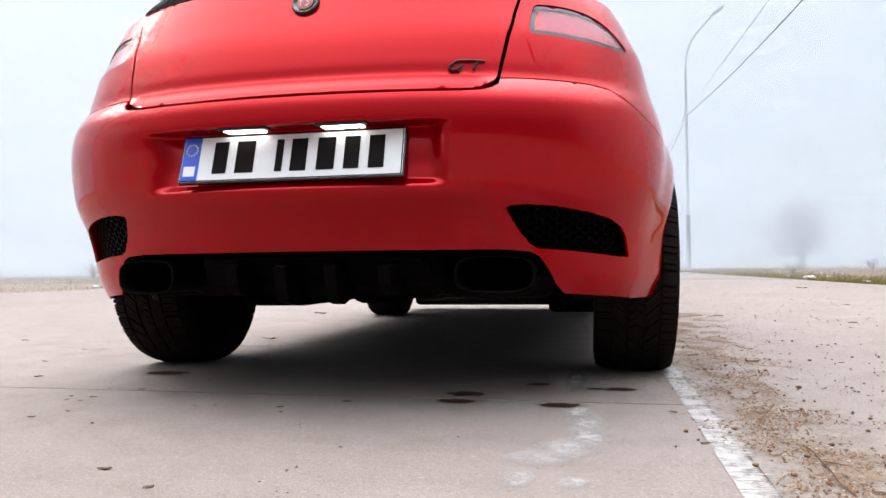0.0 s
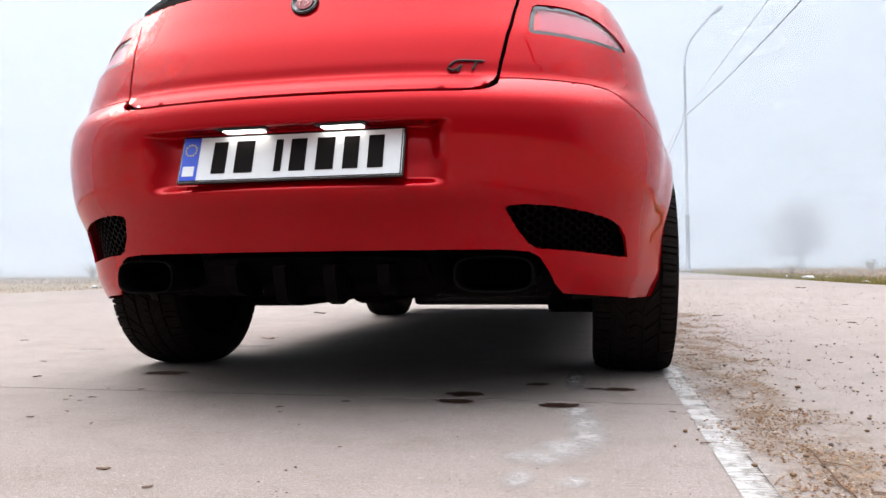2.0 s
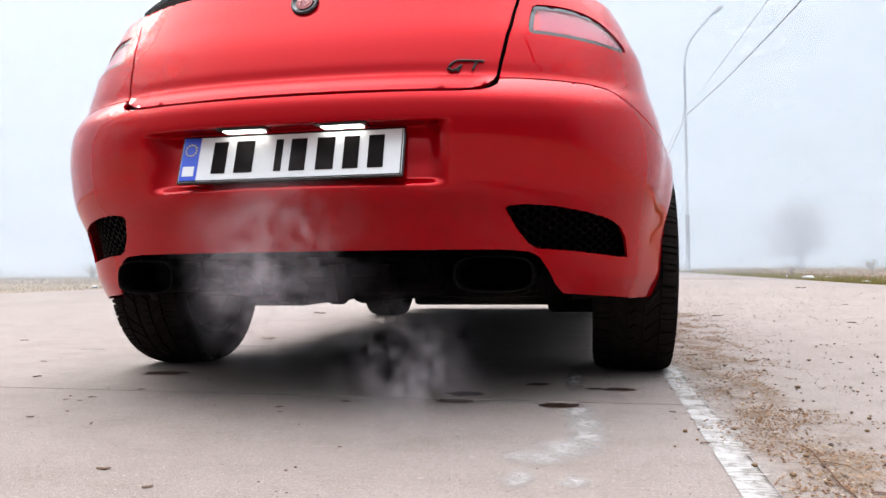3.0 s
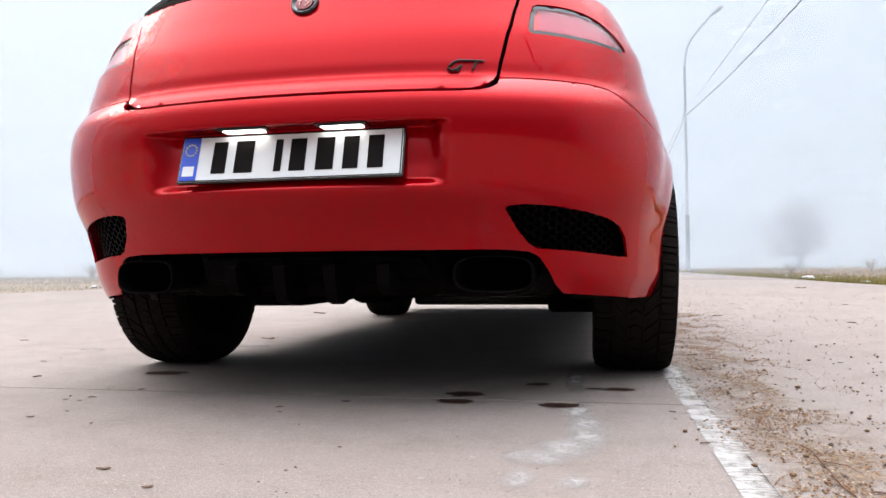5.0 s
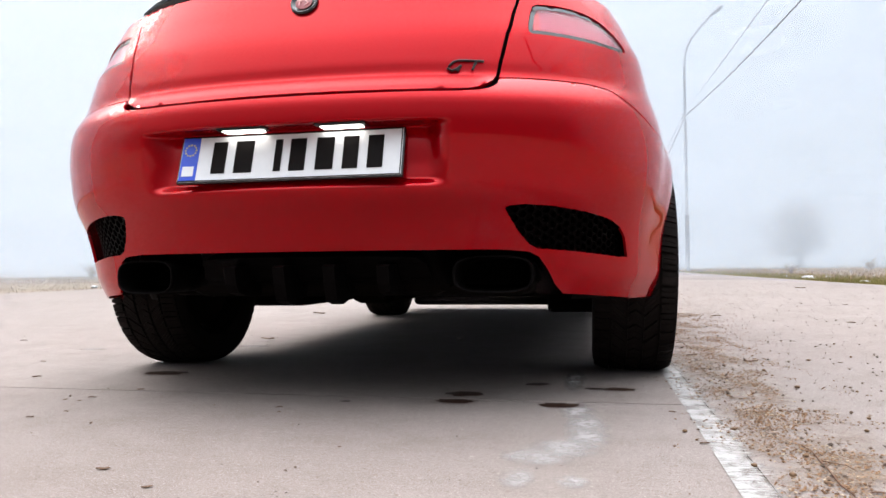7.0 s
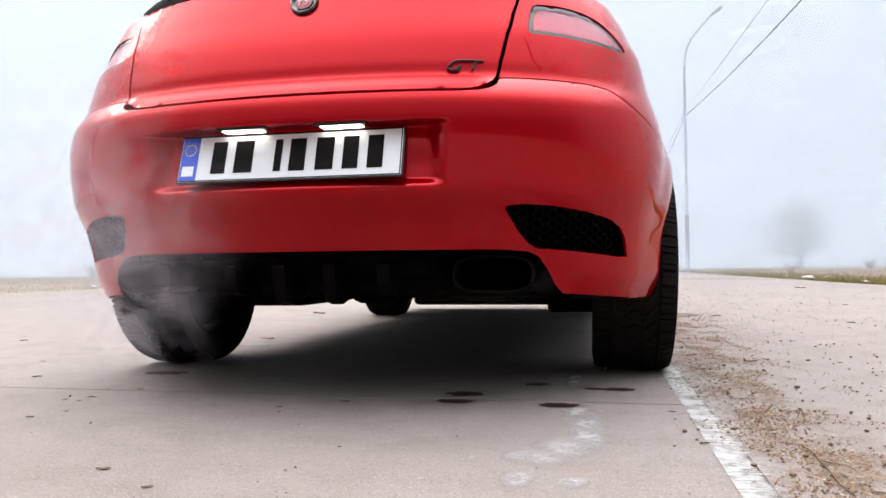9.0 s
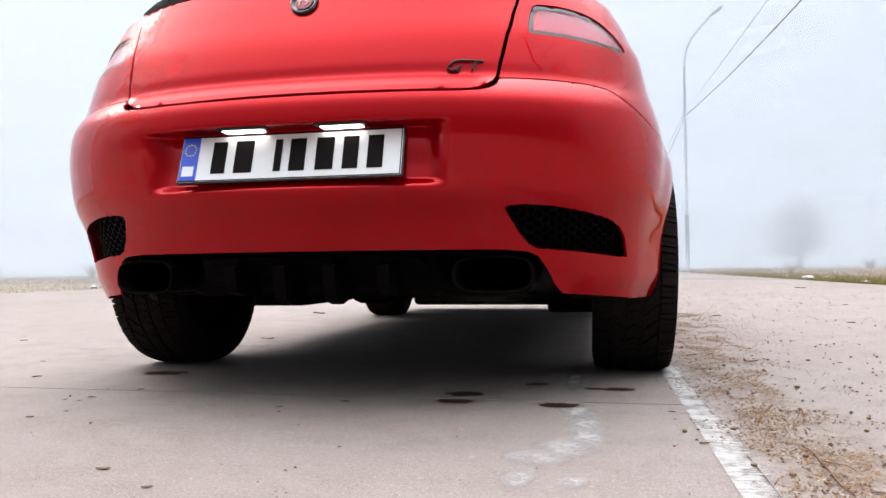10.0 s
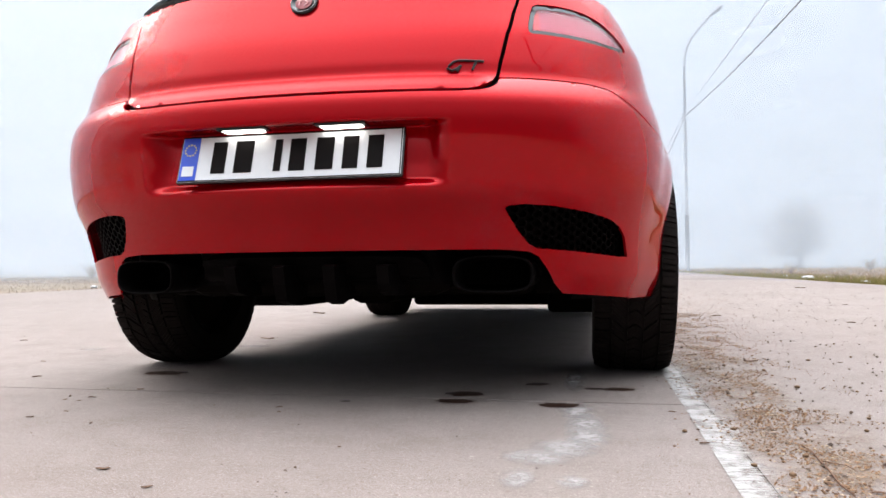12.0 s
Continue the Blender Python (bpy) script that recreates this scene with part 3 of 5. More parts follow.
def glasshouse():
    def patch(name, v0, v1, y0, y1, mat, off, nv, ny, label="", skip=None, sides=(1, -1)):
        V, Y = np.meshgrid(np.linspace(v0, v1, nv), np.linspace(y0, y1, ny))
        base = cabin(V.ravel(), Y.ravel())
        c = np.array([0, .7, .9])
        base = base + (base - c) / np.linalg.norm(base - c, axis=1, keepdims=True) * off
        vs, fs = [], []
        for s in sides:
            k = len(vs)
            vs += list(base * [s, 1, 1])
            for j in range(ny - 1):
                for i in range(nv - 1):
                    if skip and skip(V[j, i], Y[j, i]):
                        continue
                    f = [k + j * nv + i, k + j * nv + i + 1, k + (j + 1) * nv + i + 1, k + (j + 1) * nv + i]
                    fs.append(f if s < 0 else f[::-1])
        return raw(name, vs, fs, mat, car, label, smooth=True)

    def openings(v, y):
        side = .04 < v < .50 and -.10 < y < 1.75 and v * 1.9 < min((y + .25) * 1.6, (2.0 - y) * 1.9)
        return side or (v > .40 and (-.70 < y < .42)) or (v > .40 and 1.36 < y < 2.18)
    patch("roof", 0, 1, -.72, 2.3, RED, 0, 40, 90, skip=openings)
    patch("rear_window", .36, 1, -.71, .46, TINTED, -.006, 20, 24, "dark tinted rear window")
    patch("windscreen", .36, 1, 1.3, 2.22, TINTED, -.006, 20, 24)
    for s in (1, -1):
        patch("side_window", .0, .55, -.25, 1.9, TINTED, -.006, 12, 30, sides=(s,))


def spoiler():
    bm = bmesh.new()
    rows = []
    for x in np.linspace(-.505, .505, 31):
        zt = 1.010 - .008 * (abs(x) / .50) ** 3
        q = skin_q(x, zt)
        y = float(skin(q, zt)[1])
        lift = .050 * (1 - (abs(x) / .52) ** 6)
        rows.append([bm.verts.new((x, y + dy, zt + dz)) for dy, dz in ((.006, -.004), (-.004, lift * .6), (.006, lift), (.09, lift + .012), (.14, .01), (.10, -.02))])
    for a, b in zip(rows, rows[1:]):
        for i in range(6):
            bm.faces.new((a[i], b[i], b[(i + 1) % 6], a[(i + 1) % 6]))
    bm.faces.new(rows[0]), bm.faces.new(rows[-1][::-1])
    bmesh.ops.recalc_face_normals(bm, faces=bm.faces)
    part("spoiler", bm, GLOSS_BLACK, car, "black boot lip spoiler", smooth=True)


def number_plate():
    m = Matrix.Translation((0, -.899, .574)) @ pose(0, 0, 0, -17.0, 0, 0)
    holder = bmesh.new()
    box(holder, -.264, .264, -.005, .006, -.0585, .0585, .002, m)
    h = part("number_plate", holder, GLOSS_BLACK, car, "white number plate with blue band in black holder")
    bm = bmesh.new()
    box(bm, -.260, .260, -.0065, -.0035, -.055, .055, .001, m)
    part("plate_sheet", bm, PLATE_WHITE, h)
    bm = bmesh.new()
    box(bm, -.258, -.217, -.0078, -.006, -.052, .052, 0, m)
    band = part("blue_band", bm, PLATE_BLUE, h)
    for k in range(12):
        bm = bmesh.new()
        a = k * math.tau / 12
        bmesh.ops.create_icosphere(bm, subdivisions=1, radius=.0022, matrix=m @ Matrix.Translation((-.2375 + .0135 * math.cos(a), -.0078, .022 + .0135 * math.sin(a))))
        part("dot", bm, YELLOW, band)
    bm = bmesh.new()
    box(bm, -.252, -.224, -.0085, -.0072, -.042, -.018, 0, m)
    part("band_bar", bm, PLATE_WHITE, band)
    # plain bars in place of the characters
    for x0, x1 in ((-.182, -.148), (-.127, -.083), (-.032, -.015), (.004, .041), (.065, .106), (.127, .162), (.183, .218)):
        bm = bmesh.new()
        box(bm, x0, x1, -.0085, -.006, -.037, .040, .001, m)
        part("plate_bar", bm, PLATE_INK, h)
    # rim line
    for x0, x1, z0, z1 in ((-.2595, .2595, .0525, .0545), (-.2595, .2595, -.0545, -.0525), (.2565, .2585, -.053, .053)):
        bm = bmesh.new()
        box(bm, x0, x1, -.0075, -.006, z0, z1, 0, m)
        part("plate_rim", bm, PLATE_INK, h)
    for x in (-.105, .125):
        bm = bmesh.new()
        box(bm, x - .058, x + .058, -.925, -.882, .634, .648, .003)
        lamp = part("plate_lamp", bm, GLOSS_BLACK, car, "lit plate lamp with white light")
        bm = bmesh.new()
        for k in range(6):
            x0 = x - .045 + k * .0155
            box(bm, x0, x0 + .0135, -.921, -.890, .6315, .6345, .001)
        part("led_strip", bm, LED, lamp)


PALE_RED = Mat("pale_red_enamel", (.62, .26, .28), .4).m


def badges():
    # round badge on the lid: a dark disc in a raised ring, with plain raised shapes
    bm = bmesh.new()
    revolve(bm, [(0, .0001), (.003, .020), (.004, .027), (.0065, .028), (.0072, .031), (.0055, .033), (0, .034)], 40)
    z0 = .947
    p0 = Vector(skin(np.array([1e-4]), np.array([z0]))[0])
    n0 = Vector((0, -.92, .40)).normalized()
    m = Matrix.Translation(p0 + n0 * .0035) @ n0.to_track_quat("X", "Z").to_matrix().to_4x4()
    bmesh.ops.transform(bm, matrix=m, verts=bm.verts)
    b = part("badge", bm, GLOSS_BLACK, car, "round black and dark red badge", smooth=True)
    bm = bmesh.new()
    revolve(bm, [(.0048, .0001), (.0052, .017), (.0044, .0205)], 32)
    bmesh.ops.transform(bm, matrix=m, verts=bm.verts)
    part("badge_field", bm, speckled("dull_dark_red", (.20, .03, .035), (.32, .07, .08), 60, .4), b, smooth=True)
    for a, c in (((-.010, -.010), (-.010, .010)), ((-.016, .003), (-.004, .003)), ((.004, -.012), (.012, -.004)), ((.012, -.004), (.004, .004)), ((.004, .004), (.012, .012))):
        bm = bmesh.new()
        tube(bm, [m @ Vector((.0055, *a)), m @ Vector((.0055, *c))], .0018, 6)
        part("badge_stroke", bm, PALE_RED, b)
    # script badge: plain dark strokes
    def on_lid(x, z, lift=.0055):
        q = np.array([skin_q(x, z)])
        zz = np.array([z])
        return Vector((skin(q, zz) + skin_normal(q, zz) * lift)[0])
    strokes = [[(.370, .779), (.360, .776), (.350, .767), (.347, .761), (.356, .755), (.366, .759), (.376, .769)], [(.376, .769), (.372, .761), (.368, .753)],
               [(.370, .779), (.395, .779), (.424, .778)], [(.408, .778), (.400, .758)]]
    top = None
    for s in strokes:
        bm = bmesh.new()
        tube(bm, [on_lid(*v) for v in s], .0028, 6)
        top = part("script_badge" if top is None else "badge_bar", bm, MATT_BLACK, car if top is None else top, "black script badge strokes" if top is None else "")


def tyre_mesh():
    bm = bmesh.new()
    prof = [(-.088, .205), (-.100, .222), (-.113, .240), (-.119, .265), (-.116, .288), (-.108, .300), (-.095, .306), (-.06, .3085), (0, .309), (.06, .3085), (.095, .306), (.108, .300), (.116, .288), (.119, .265), (.113, .240), (.100, .222), (.088, .205)]
    revolve(bm, prof, 72)
    return bm


def tread_mesh():
    vs, fs = [], []
    n = 42

    def top(x):
        return .3175 - .013 * max(0, (abs(x) - .068) / .046) ** 2

    def block(xs, a0, a1, lead):
        k = len(vs)
        for low in (0, 1):
            for x in xs:
                for a in (a0, a1):
                    r = top(x) - (.012 if low else 0)
                    b = a + lead(x)
                    vs.append((x, r * math.sin(b), -r * math.cos(b)))
        m = len(xs)
        for i in range(m - 1):
            j = k + 2 * i
            fs.append((j, j + 1, j + 3, j + 2))
            for u, v in ((j, j + 2), (j + 3, j + 1)):
                fs.append((u, v, v + 2 * m, u + 2 * m))
        fs.append((k, k + 2 * m, k + 2 * m + 1, k + 1)), fs.append((k + 2 * m - 2, k + 2 * m - 1, k + 4 * m - 1, k + 4 * m - 2))
    for i in range(n):
        a, w = i * math.tau / n, math.tau / n
        jig = w * .04 * math.sin(i * 2.1)
        for s in (-1, 1):
            lead = lambda x: abs(x) * 1.1
            # each block is cut by fine sipes
            for c in range(3):
                block([s * .070, s * .085, s * .098, s * .106, s * .112], a + jig + w * (.03 + .275 * c), a + jig + w * (.03 + .275 * c + .245), lambda x: abs(x) * .35 + (.02 if c else 0))
            for c in range(3):
                block([s * .026, s * .045, s * .063], a + jig + w * (.0 + .28 * c), a + jig + w * (.0 + .28 * c + .25), lambda x: -abs(x) * 3.2)
        for c in range(2):
            block([-.019, 0, .019], a + w * (.02 + .45 * c), a + w * (.02 + .45 * c + .40), lambda x: abs(x) * 2.2)
    return vs, fs


def wheel(x, y, side, turn=0.0, camber=0.0):
    hub = tagged(new("wheel"), "black winter tyre on dark alloy rim")
    hub.parent = car
    hub.matrix_basis = pose(x, y, .3165, 0, camber * side, turn)
    part("tyre", tyre_mesh(), RUBBER, hub, smooth=True)
    vs, fs = tread_mesh()
    raw("tread", vs, fs, RUBBER, hub)
    bm = bmesh.new()
    revolve(bm, [(-.095, .214), (-.10, .222), (-.09, .222), (-.08, .205), (-.02, .19), (.06, .19), (.085, .205), (.095, .222), (.10, .222), (.098, .212), (.085, .20)], 48)
    part("rim", bm, UNDERSIDE, hub, smooth=True)
    bm = bmesh.new()
    for k in range(5):
        box(bm, side * .055, side * .085, -.028, .028, .03, .20, .008, Matrix.Rotation(k * math.tau / 5, 4, "X"))
    revolve(bm, [(side * .05, .0), (side * .09, .02), (side * .09, .05), (side * .05, .06)], 24)
    part("spokes", bm, ALLOY, hub)
    bm = bmesh.new()
    revolve(bm, [(-side * .02, .02), (-side * .02, .14), (-side * .0, .14), (-side * .0, .02)], 32)
    part("brake_disc", bm, STEEL, hub)
    bm = bmesh.new()
    revolve(bm, [(-side * .055, .0), (-side * .060, .10), (-side * .05, .185), (-side * .03, .188)], 32)
    part("backplate", bm, UNDERSIDE, hub)
    return hub


rear_bumper()
boot_lid()
gap_backing()
for SIDE in (1, -1):
    quarter_panel(SIDE), tail_lamp(SIDE), vent_grille(SIDE), exhaust(SIDE), flank(SIDE)
diffuser(), underbody(), nose(), glasshouse(), spoiler(), number_plate(), badges()
for SIDE in (1, -1):
    wheel(SIDE * .771, 0, SIDE, 0, 1.2)
    wheel(SIDE * .765, 2.596, SIDE, 0, .5)


# ---------------------------------------------------------------- ground and road
def sheet(name, x0, x1, y0, y1, z, material, parent=None, label="", nx=1, ny=1):
    xs, ys = np.linspace(x0, x1, nx + 1), np.linspace(y0, y1, ny + 1)
    vs = [(x, y, z) for y in ys for x in xs]
    fs = [(j * (nx + 1) + i, j * (nx + 1) + i + 1, (j + 1) * (nx + 1) + i + 1, (j + 1) * (nx + 1) + i) for j in range(ny) for i in range(nx)]
    return raw(name, vs, fs, material, parent, label)


def soil_material():
    m = Mat("dry_field", (0.2, 0.16, 0.1), 0.95)
    c = m.coord()
    a, b = m.noise(c, 0.5, 6), m.noise(c, 9, 5)
    base = m.mix(m.range(a, .35, .65), (0.175, 0.13, 0.10), (0.225, 0.175, 0.135))
    m.set("Base Color", m.mix(m.range(b, .4, .7), base, (0.16, 0.13, 0.075)))
    m.bump(b, 0.8, 0.03)
    return m.m


SOIL = soil_material()
ground = tagged(sheet("ground", -600, 600, -400, 900, -0.045, SOIL, nx=24, ny=24), "flat dry autumn field reaching into fog", "ground", kind="structure")

ROAD_L, ROAD_R, JOINT_Y = -8.42, 4.93, -0.622
road = tagged(sheet("road", ROAD_L, ROAD_R, -120, 400, -0.003, JOINT), "pale worn concrete road with slab joints", "road", kind="structure")
bm = bmesh.new()
box(bm, ROAD_L, ROAD_R, -120, 400, -0.14, -0.006)
part("road_bed", bm, JOINT, road)
COLUMNS = [ROAD_L, -3.75, 0.905, ROAD_R]


def slab_mesh(w, d):
    bm = bmesh.new()
    box(bm, 0, w, 0, d, -0.05, 0.0)
    me = bpy.data.meshes.new("slab")
    bm.to_mesh(me)
    bm.free()
    me.materials.append(CONCRETE)
    return me


def lay_slabs():
    for x0, x1, shift in zip(COLUMNS, COLUMNS[1:], (0, 0, 4.4)):
        near, far = slab_mesh(x1 - x0 - .006, 5.994), slab_mesh(x1 - x0 - .006, 47.99)
        for k in range(-4, 10):
            s = new("slab", near)
            s.parent, s.location = road, (x0 + .003, JOINT_Y + shift + .003 + 6 * k, 0)
        for k in range(7):
            s = new("slab", far)
            s.parent, s.location = road, (x0 + .003, JOINT_Y + shift + .003 + 60 + 48 * k, 0)
        for k in range(2):
            s = new("slab", far)
            s.parent, s.location = road, (x0 + .003, JOINT_Y + shift + .003 - 24 - 48 * (k + 1), 0)


lay_slabs()


def line_material():
    """Old road paint, worn through along the broom lines and frayed where the gravel lies."""
    m = Mat("worn_white_line", (0.5, 0.5, 0.48), 0.75)
    pos = m.n.new("ShaderNodeNewGeometry").outputs["Position"]
    sep = m.n.new("ShaderNodeSeparateXYZ")
    m.l.new(pos, sep.inputs[0])
    streak = m.noise(m.coord("Object", (2.0, 60, 1)), 4, 6, 0.7)
    wear, fine = m.noise(pos, 16, 6, 0.75), m.noise(pos, 130, 4, 0.7)
    edge = m.range(sep.outputs[0], .895, .985, 0.0, 0.42)
    t = m.math("ADD", m.math("ADD", m.math("MULTIPLY", streak, 0.75), m.math("MULTIPLY", wear, 0.62)), edge)
    solid = m.range(t, 0.66, 0.80, 0.92, 0.0)
    m.set("Base Color", m.mix(m.range(fine, .50, .70, 0, .6), (0.35, 0.335, 0.325), (0.23, 0.195, 0.175)))
    clear, mix = m.n.new("ShaderNodeBsdfTransparent"), m.n.new("ShaderNodeMixShader")
    m.l.new(solid, mix.inputs[0]), m.l.new(clear.outputs[0], mix.inputs[1]), m.l.new(m.b.outputs[0], mix.inputs[2])
    m.l.new(mix.outputs[0], m.out.inputs[0])
    return m.m


def edge_line():
    ob = sheet("road_line", .853, .985, -3.0, 115, .002, line_material(), ny=60)
    tagged(ob, "worn white painted edge line on concrete", "road line", kind="structure")


edge_line()


def blotch(name, x, y, rx, ry, material, seed, z=.0022, label="", category="stain"):
    """A thin patch with an uneven rim."""
    vs, n = [(x, y, z)], 40
    for k in range(n):
        a = k * math.tau / n
        r = 1 + .35 * noise.noise((2.0 * math.cos(a) + seed * 7, 2.0 * math.sin(a), seed)) + .15 * noise.noise((7 * math.cos(a), 7 * math.sin(a) + seed, 3))
        vs.append((x + rx * r * math.cos(a), y + ry * r * math.sin(a), z))
    return tagged(raw(name, vs, [(0, 1 + k, 1 + (k + 1) % n) for k in range(n)], material), label, category)


WET = speckled("wet_dark_spot", (0.018, 0.008, 0.005), (0.045, 0.024, 0.016), 30, 0.6, 0.2, 0.001, gloss=0.08)
for i, (x, y, rx, ry) in enumerate([(.326, -.556, .048, .034), (.322, -.661, .046, .026), (.571, -.676, .047, .026), (.500, -.378, .032, .026), (.716, -.430, .040, .024), (-.672, -.311, .072, .040), (.650, -.430, .024, .014), (.056, -.701, .014, .010)]):
    blotch("wet_spot", x, y, rx, ry, WET, i + 1, label="dark wet drip spot on the concrete")


def chalk_material():
    """A film of pale dust, broken and thinning out."""
    m = Mat("pale_scuff", (0.31, 0.285, 0.275), 0.9)
    c = m.coord("Object")
    g = m.n.new("ShaderNodeTexGradient")
    g.gradient_type = "SPHERICAL"
    m.l.new(c, g.inputs[0])
    world_c = m.n.new("ShaderNodeNewGeometry").outputs["Position"]
    n1 = m.noise(world_c, 30, 7, 0.8)
    fac = m.math("MULTIPLY", m.range(g.outputs[1], 0, .75), m.range(n1, .37, .56, 0, 1.0))
    clear, mix = m.n.new("ShaderNodeBsdfTransparent"), m.n.new("ShaderNodeMixShader")
    m.l.new(fac, mix.inputs[0]), m.l.new(clear.outputs[0], mix.inputs[1]), m.l.new(m.b.outputs[0], mix.inputs[2])
    m.l.new(mix.outputs[0], m.out.inputs[0])
    return m.m


CHALK = chalk_material()
for i, (x, y, rx, ry) in enumerate([(.615, -.74, .045, .12), (.636, -.88, .05, .13), (.638, -.99, .05, .10), (.600, -1.08, .07, .08), (.555, -1.15, .07, .06), (.535, -1.28, .03, .06), (.62, -1.29, .03, .04), (.60, -.28, .035, .22), (-1.39, .29, .07, .03), (-.77, .47, .10, .035), (1.28, -.95, .04, .10)]):
    ob = blotch("pale_scuff", 0, 0, 1, 1, CHALK, i + 20, z=0, label="pale worn scuff on the concrete")
    ob.location, ob.scale = (x, y, .0012 + .0001 * i), (rx, ry, 1)
blotch("dark_patch", 3.37, 15.75, .62, .12, WET, 50, label="dark damp crack on the concrete")


# ---------------------------------------------------------------- grit, stones, leaves
def grit(name, count, spot, size, material, seed, label):
    """Many small uneven stones as one mesh."""
    rng = random.Random(seed)
    vs, fs = [], []
    base = [(0, 0, 1), (.9, 0, .2), (.28, .85, .2), (-.73, .53, .2), (-.73, -.53, .2), (.28, -.85, .2), (0, 0, -.5)]
    for _ in range(count):
        x, y = spot(rng)
        s = size(rng)
        k, a = len(vs), rng.uniform(0, 6.3)
        c, d = math.cos(a), math.sin(a)
        sx, sz = rng.uniform(.7, 1.4), rng.uniform(.45, .9)
        for b in base:
            u, v = b[0] * s * sx * rng.uniform(.8, 1.2), b[1] * s * rng.uniform(.8, 1.2)
            vs.append((x + u * c - v * d, y + u * d + v * c, .0015 + (b[2] + .45) * s * sz))
        for i in range(5):
            j = (i + 1) % 5
            fs += [(k, k + 1 + i, k + 1 + j), (k + 6, k + 1 + j, k + 1 + i)]
    ob = raw(name, vs, fs, material)
    return tagged(ob, label, "gravel", kind="stuff")


def stone_material(name, a, b, c_):
    m = Mat(name, a, 0.9)
    geo = m.n.new("ShaderNodeNewGeometry")
    r = geo.outputs["Random Per Island"]
    base = m.mix(m.range(r, 0.0, 0.6), a, b)
    base = m.mix(m.range(r, 0.8, 0.95), base, c_)
    n1 = m.noise(m.coord(), 300, 3)
    m.set("Base Color", m.mix(m.range(n1, .4, .7, 0, .5), base, (0.05, 0.03, 0.02)))
    return m.m


STONE = stone_material("grit_stone", (0.070, 0.028, 0.011), (0.22, 0.115, 0.052), (0.42, 0.33, 0.24))
DARK_STONE = stone_material("dark_grit", (0.03, 0.017, 0.011), (0.10, 0.06, 0.038), (0.26, 0.21, 0.17))


def band_spot(rng):
    y = -1.9 + 9 * rng.random() ** 1.7
    return rng.gauss(1.02 + .015 * math.sin(y * 3) + .05 * max(0, y + .4), .045 + .05 * max(0, y + .5)), y


def clump_spot(rng):
    """Small drifts of grit with bare concrete between them."""
    while True:
        y = -1.7 + 4.5 * rng.random() ** 1.5
        x = 1.0 + rng.gauss(.05, .10) + .05 * max(0, y + .4)
        if noise.noise((x * 9, y * 5, 2.2)) > .05:
            return x, y


def wide_spot(rng):
    y = -1.9 + 14 * rng.random() ** 1.6
    return .98 + 3.6 * rng.random() ** 1.9, y


def left_spot(rng):
    return rng.uniform(-6, .9), -1.9 + 9 * rng.random() ** 1.3


grit("gravel_band", 9000, band_spot, lambda r: .0010 + .0036 * r.random() ** 4, STONE, 5, "brown gravel and grit along the white line")
grit("gravel_drift", 17000, clump_spot, lambda r: .0008 + .0030 * r.random() ** 4, STONE, 9, "small drifts of brown grit beside the line")
grit("loose_grit", 11000, wide_spot, lambda r: .0011 + .0062 * r.random() ** 6, DARK_STONE, 6, "loose brown grit scattered on the concrete")
grit("sparse_grit", 5200, left_spot, lambda r: .0007 + .0035 * r.random() ** 6, DARK_STONE, 7, "sparse dark grit on the concrete")


def dirt_film():
    """Brown dust lying under the gravel."""
    m = Mat("brown_dust", (0.36, 0.25, 0.16), 0.95)
    pos = m.n.new("ShaderNodeNewGeometry").outputs["Position"]
    sep = m.n.new("ShaderNodeSeparateXYZ")
    m.l.new(pos, sep.inputs[0])
    n1, n2 = m.noise(pos, 9, 6, .7), m.noise(pos, 120, 4)
    away = m.math("ABSOLUTE", m.math("SUBTRACT", sep.outputs[0], 1.03), 0)
    rim = m.range(away, .02, .17, 1, 0)
    fac = m.math("MULTIPLY", m.math("MULTIPLY", rim, m.range(n1, .45, .62, 0, .7)), m.range(n2, .35, .6, .4, 1))
    m.set("Base Color", m.mix(m.range(n2, .3, .7), (0.15, 0.088, 0.050), (0.27, 0.185, 0.12)))
    m.bump(n2, .8, .004)
    clear, mix = m.n.new("ShaderNodeBsdfTransparent"), m.n.new("ShaderNodeMixShader")
    m.l.new(fac, mix.inputs[0]), m.l.new(clear.outputs[0], mix.inputs[1]), m.l.new(m.b.outputs[0], mix.inputs[2])
    m.l.new(mix.outputs[0], m.out.inputs[0])
    tagged(sheet("dust", .88, 1.25, -2.2, 9, .0035, m.m), "brown dust along the white line", "dust", kind="stuff")


dirt_film()


def pebble(x, y, s, material, seed):
    bm = bmesh.new()
    bmesh.ops.create_icosphere(bm, subdivisions=2, radius=s)
    for v in bm.verts:
        v.co *= 1 + .3 * noise.noise(v.co / s * 1.3 + Vector((seed * 3.1, 0, 0)))
        v.co.z *= .6
    low = min(v.co.z for v in bm.verts)
    bmesh.ops.translate(bm, vec=(x, y, -low + .001), verts=bm.verts)
    tagged(part("pebble", bm, material, None, smooth=True), "small brown pebble lying on the concrete", "pebble", "pebbles on the road")


for i, (x, y, s) in enumerate([(1.099, -.655, .010), (1.095, -.71, .010), (1.054, -.675, .008), (1.30, -.392, .008), (1.124, -.673, .007), (1.172, -.346, .014), (.824, -.918, .010), (.902, -1.156, .010), (.947, -1.203, .011),
                               (.998, -1.082, .011), (1.209, -.74, .009), (1.165, -.861, .009), (.919, -.886, .010), (.837, -.985, .006), (.986, -1.236, .009), (1.158, -.03, .012), (1.355, .24, .012), (1.52, .35, .010), (1.6, .8, .009), (1.75, .4, .011)]):
    pebble(x, y, s * .5, PEBBLE, i)

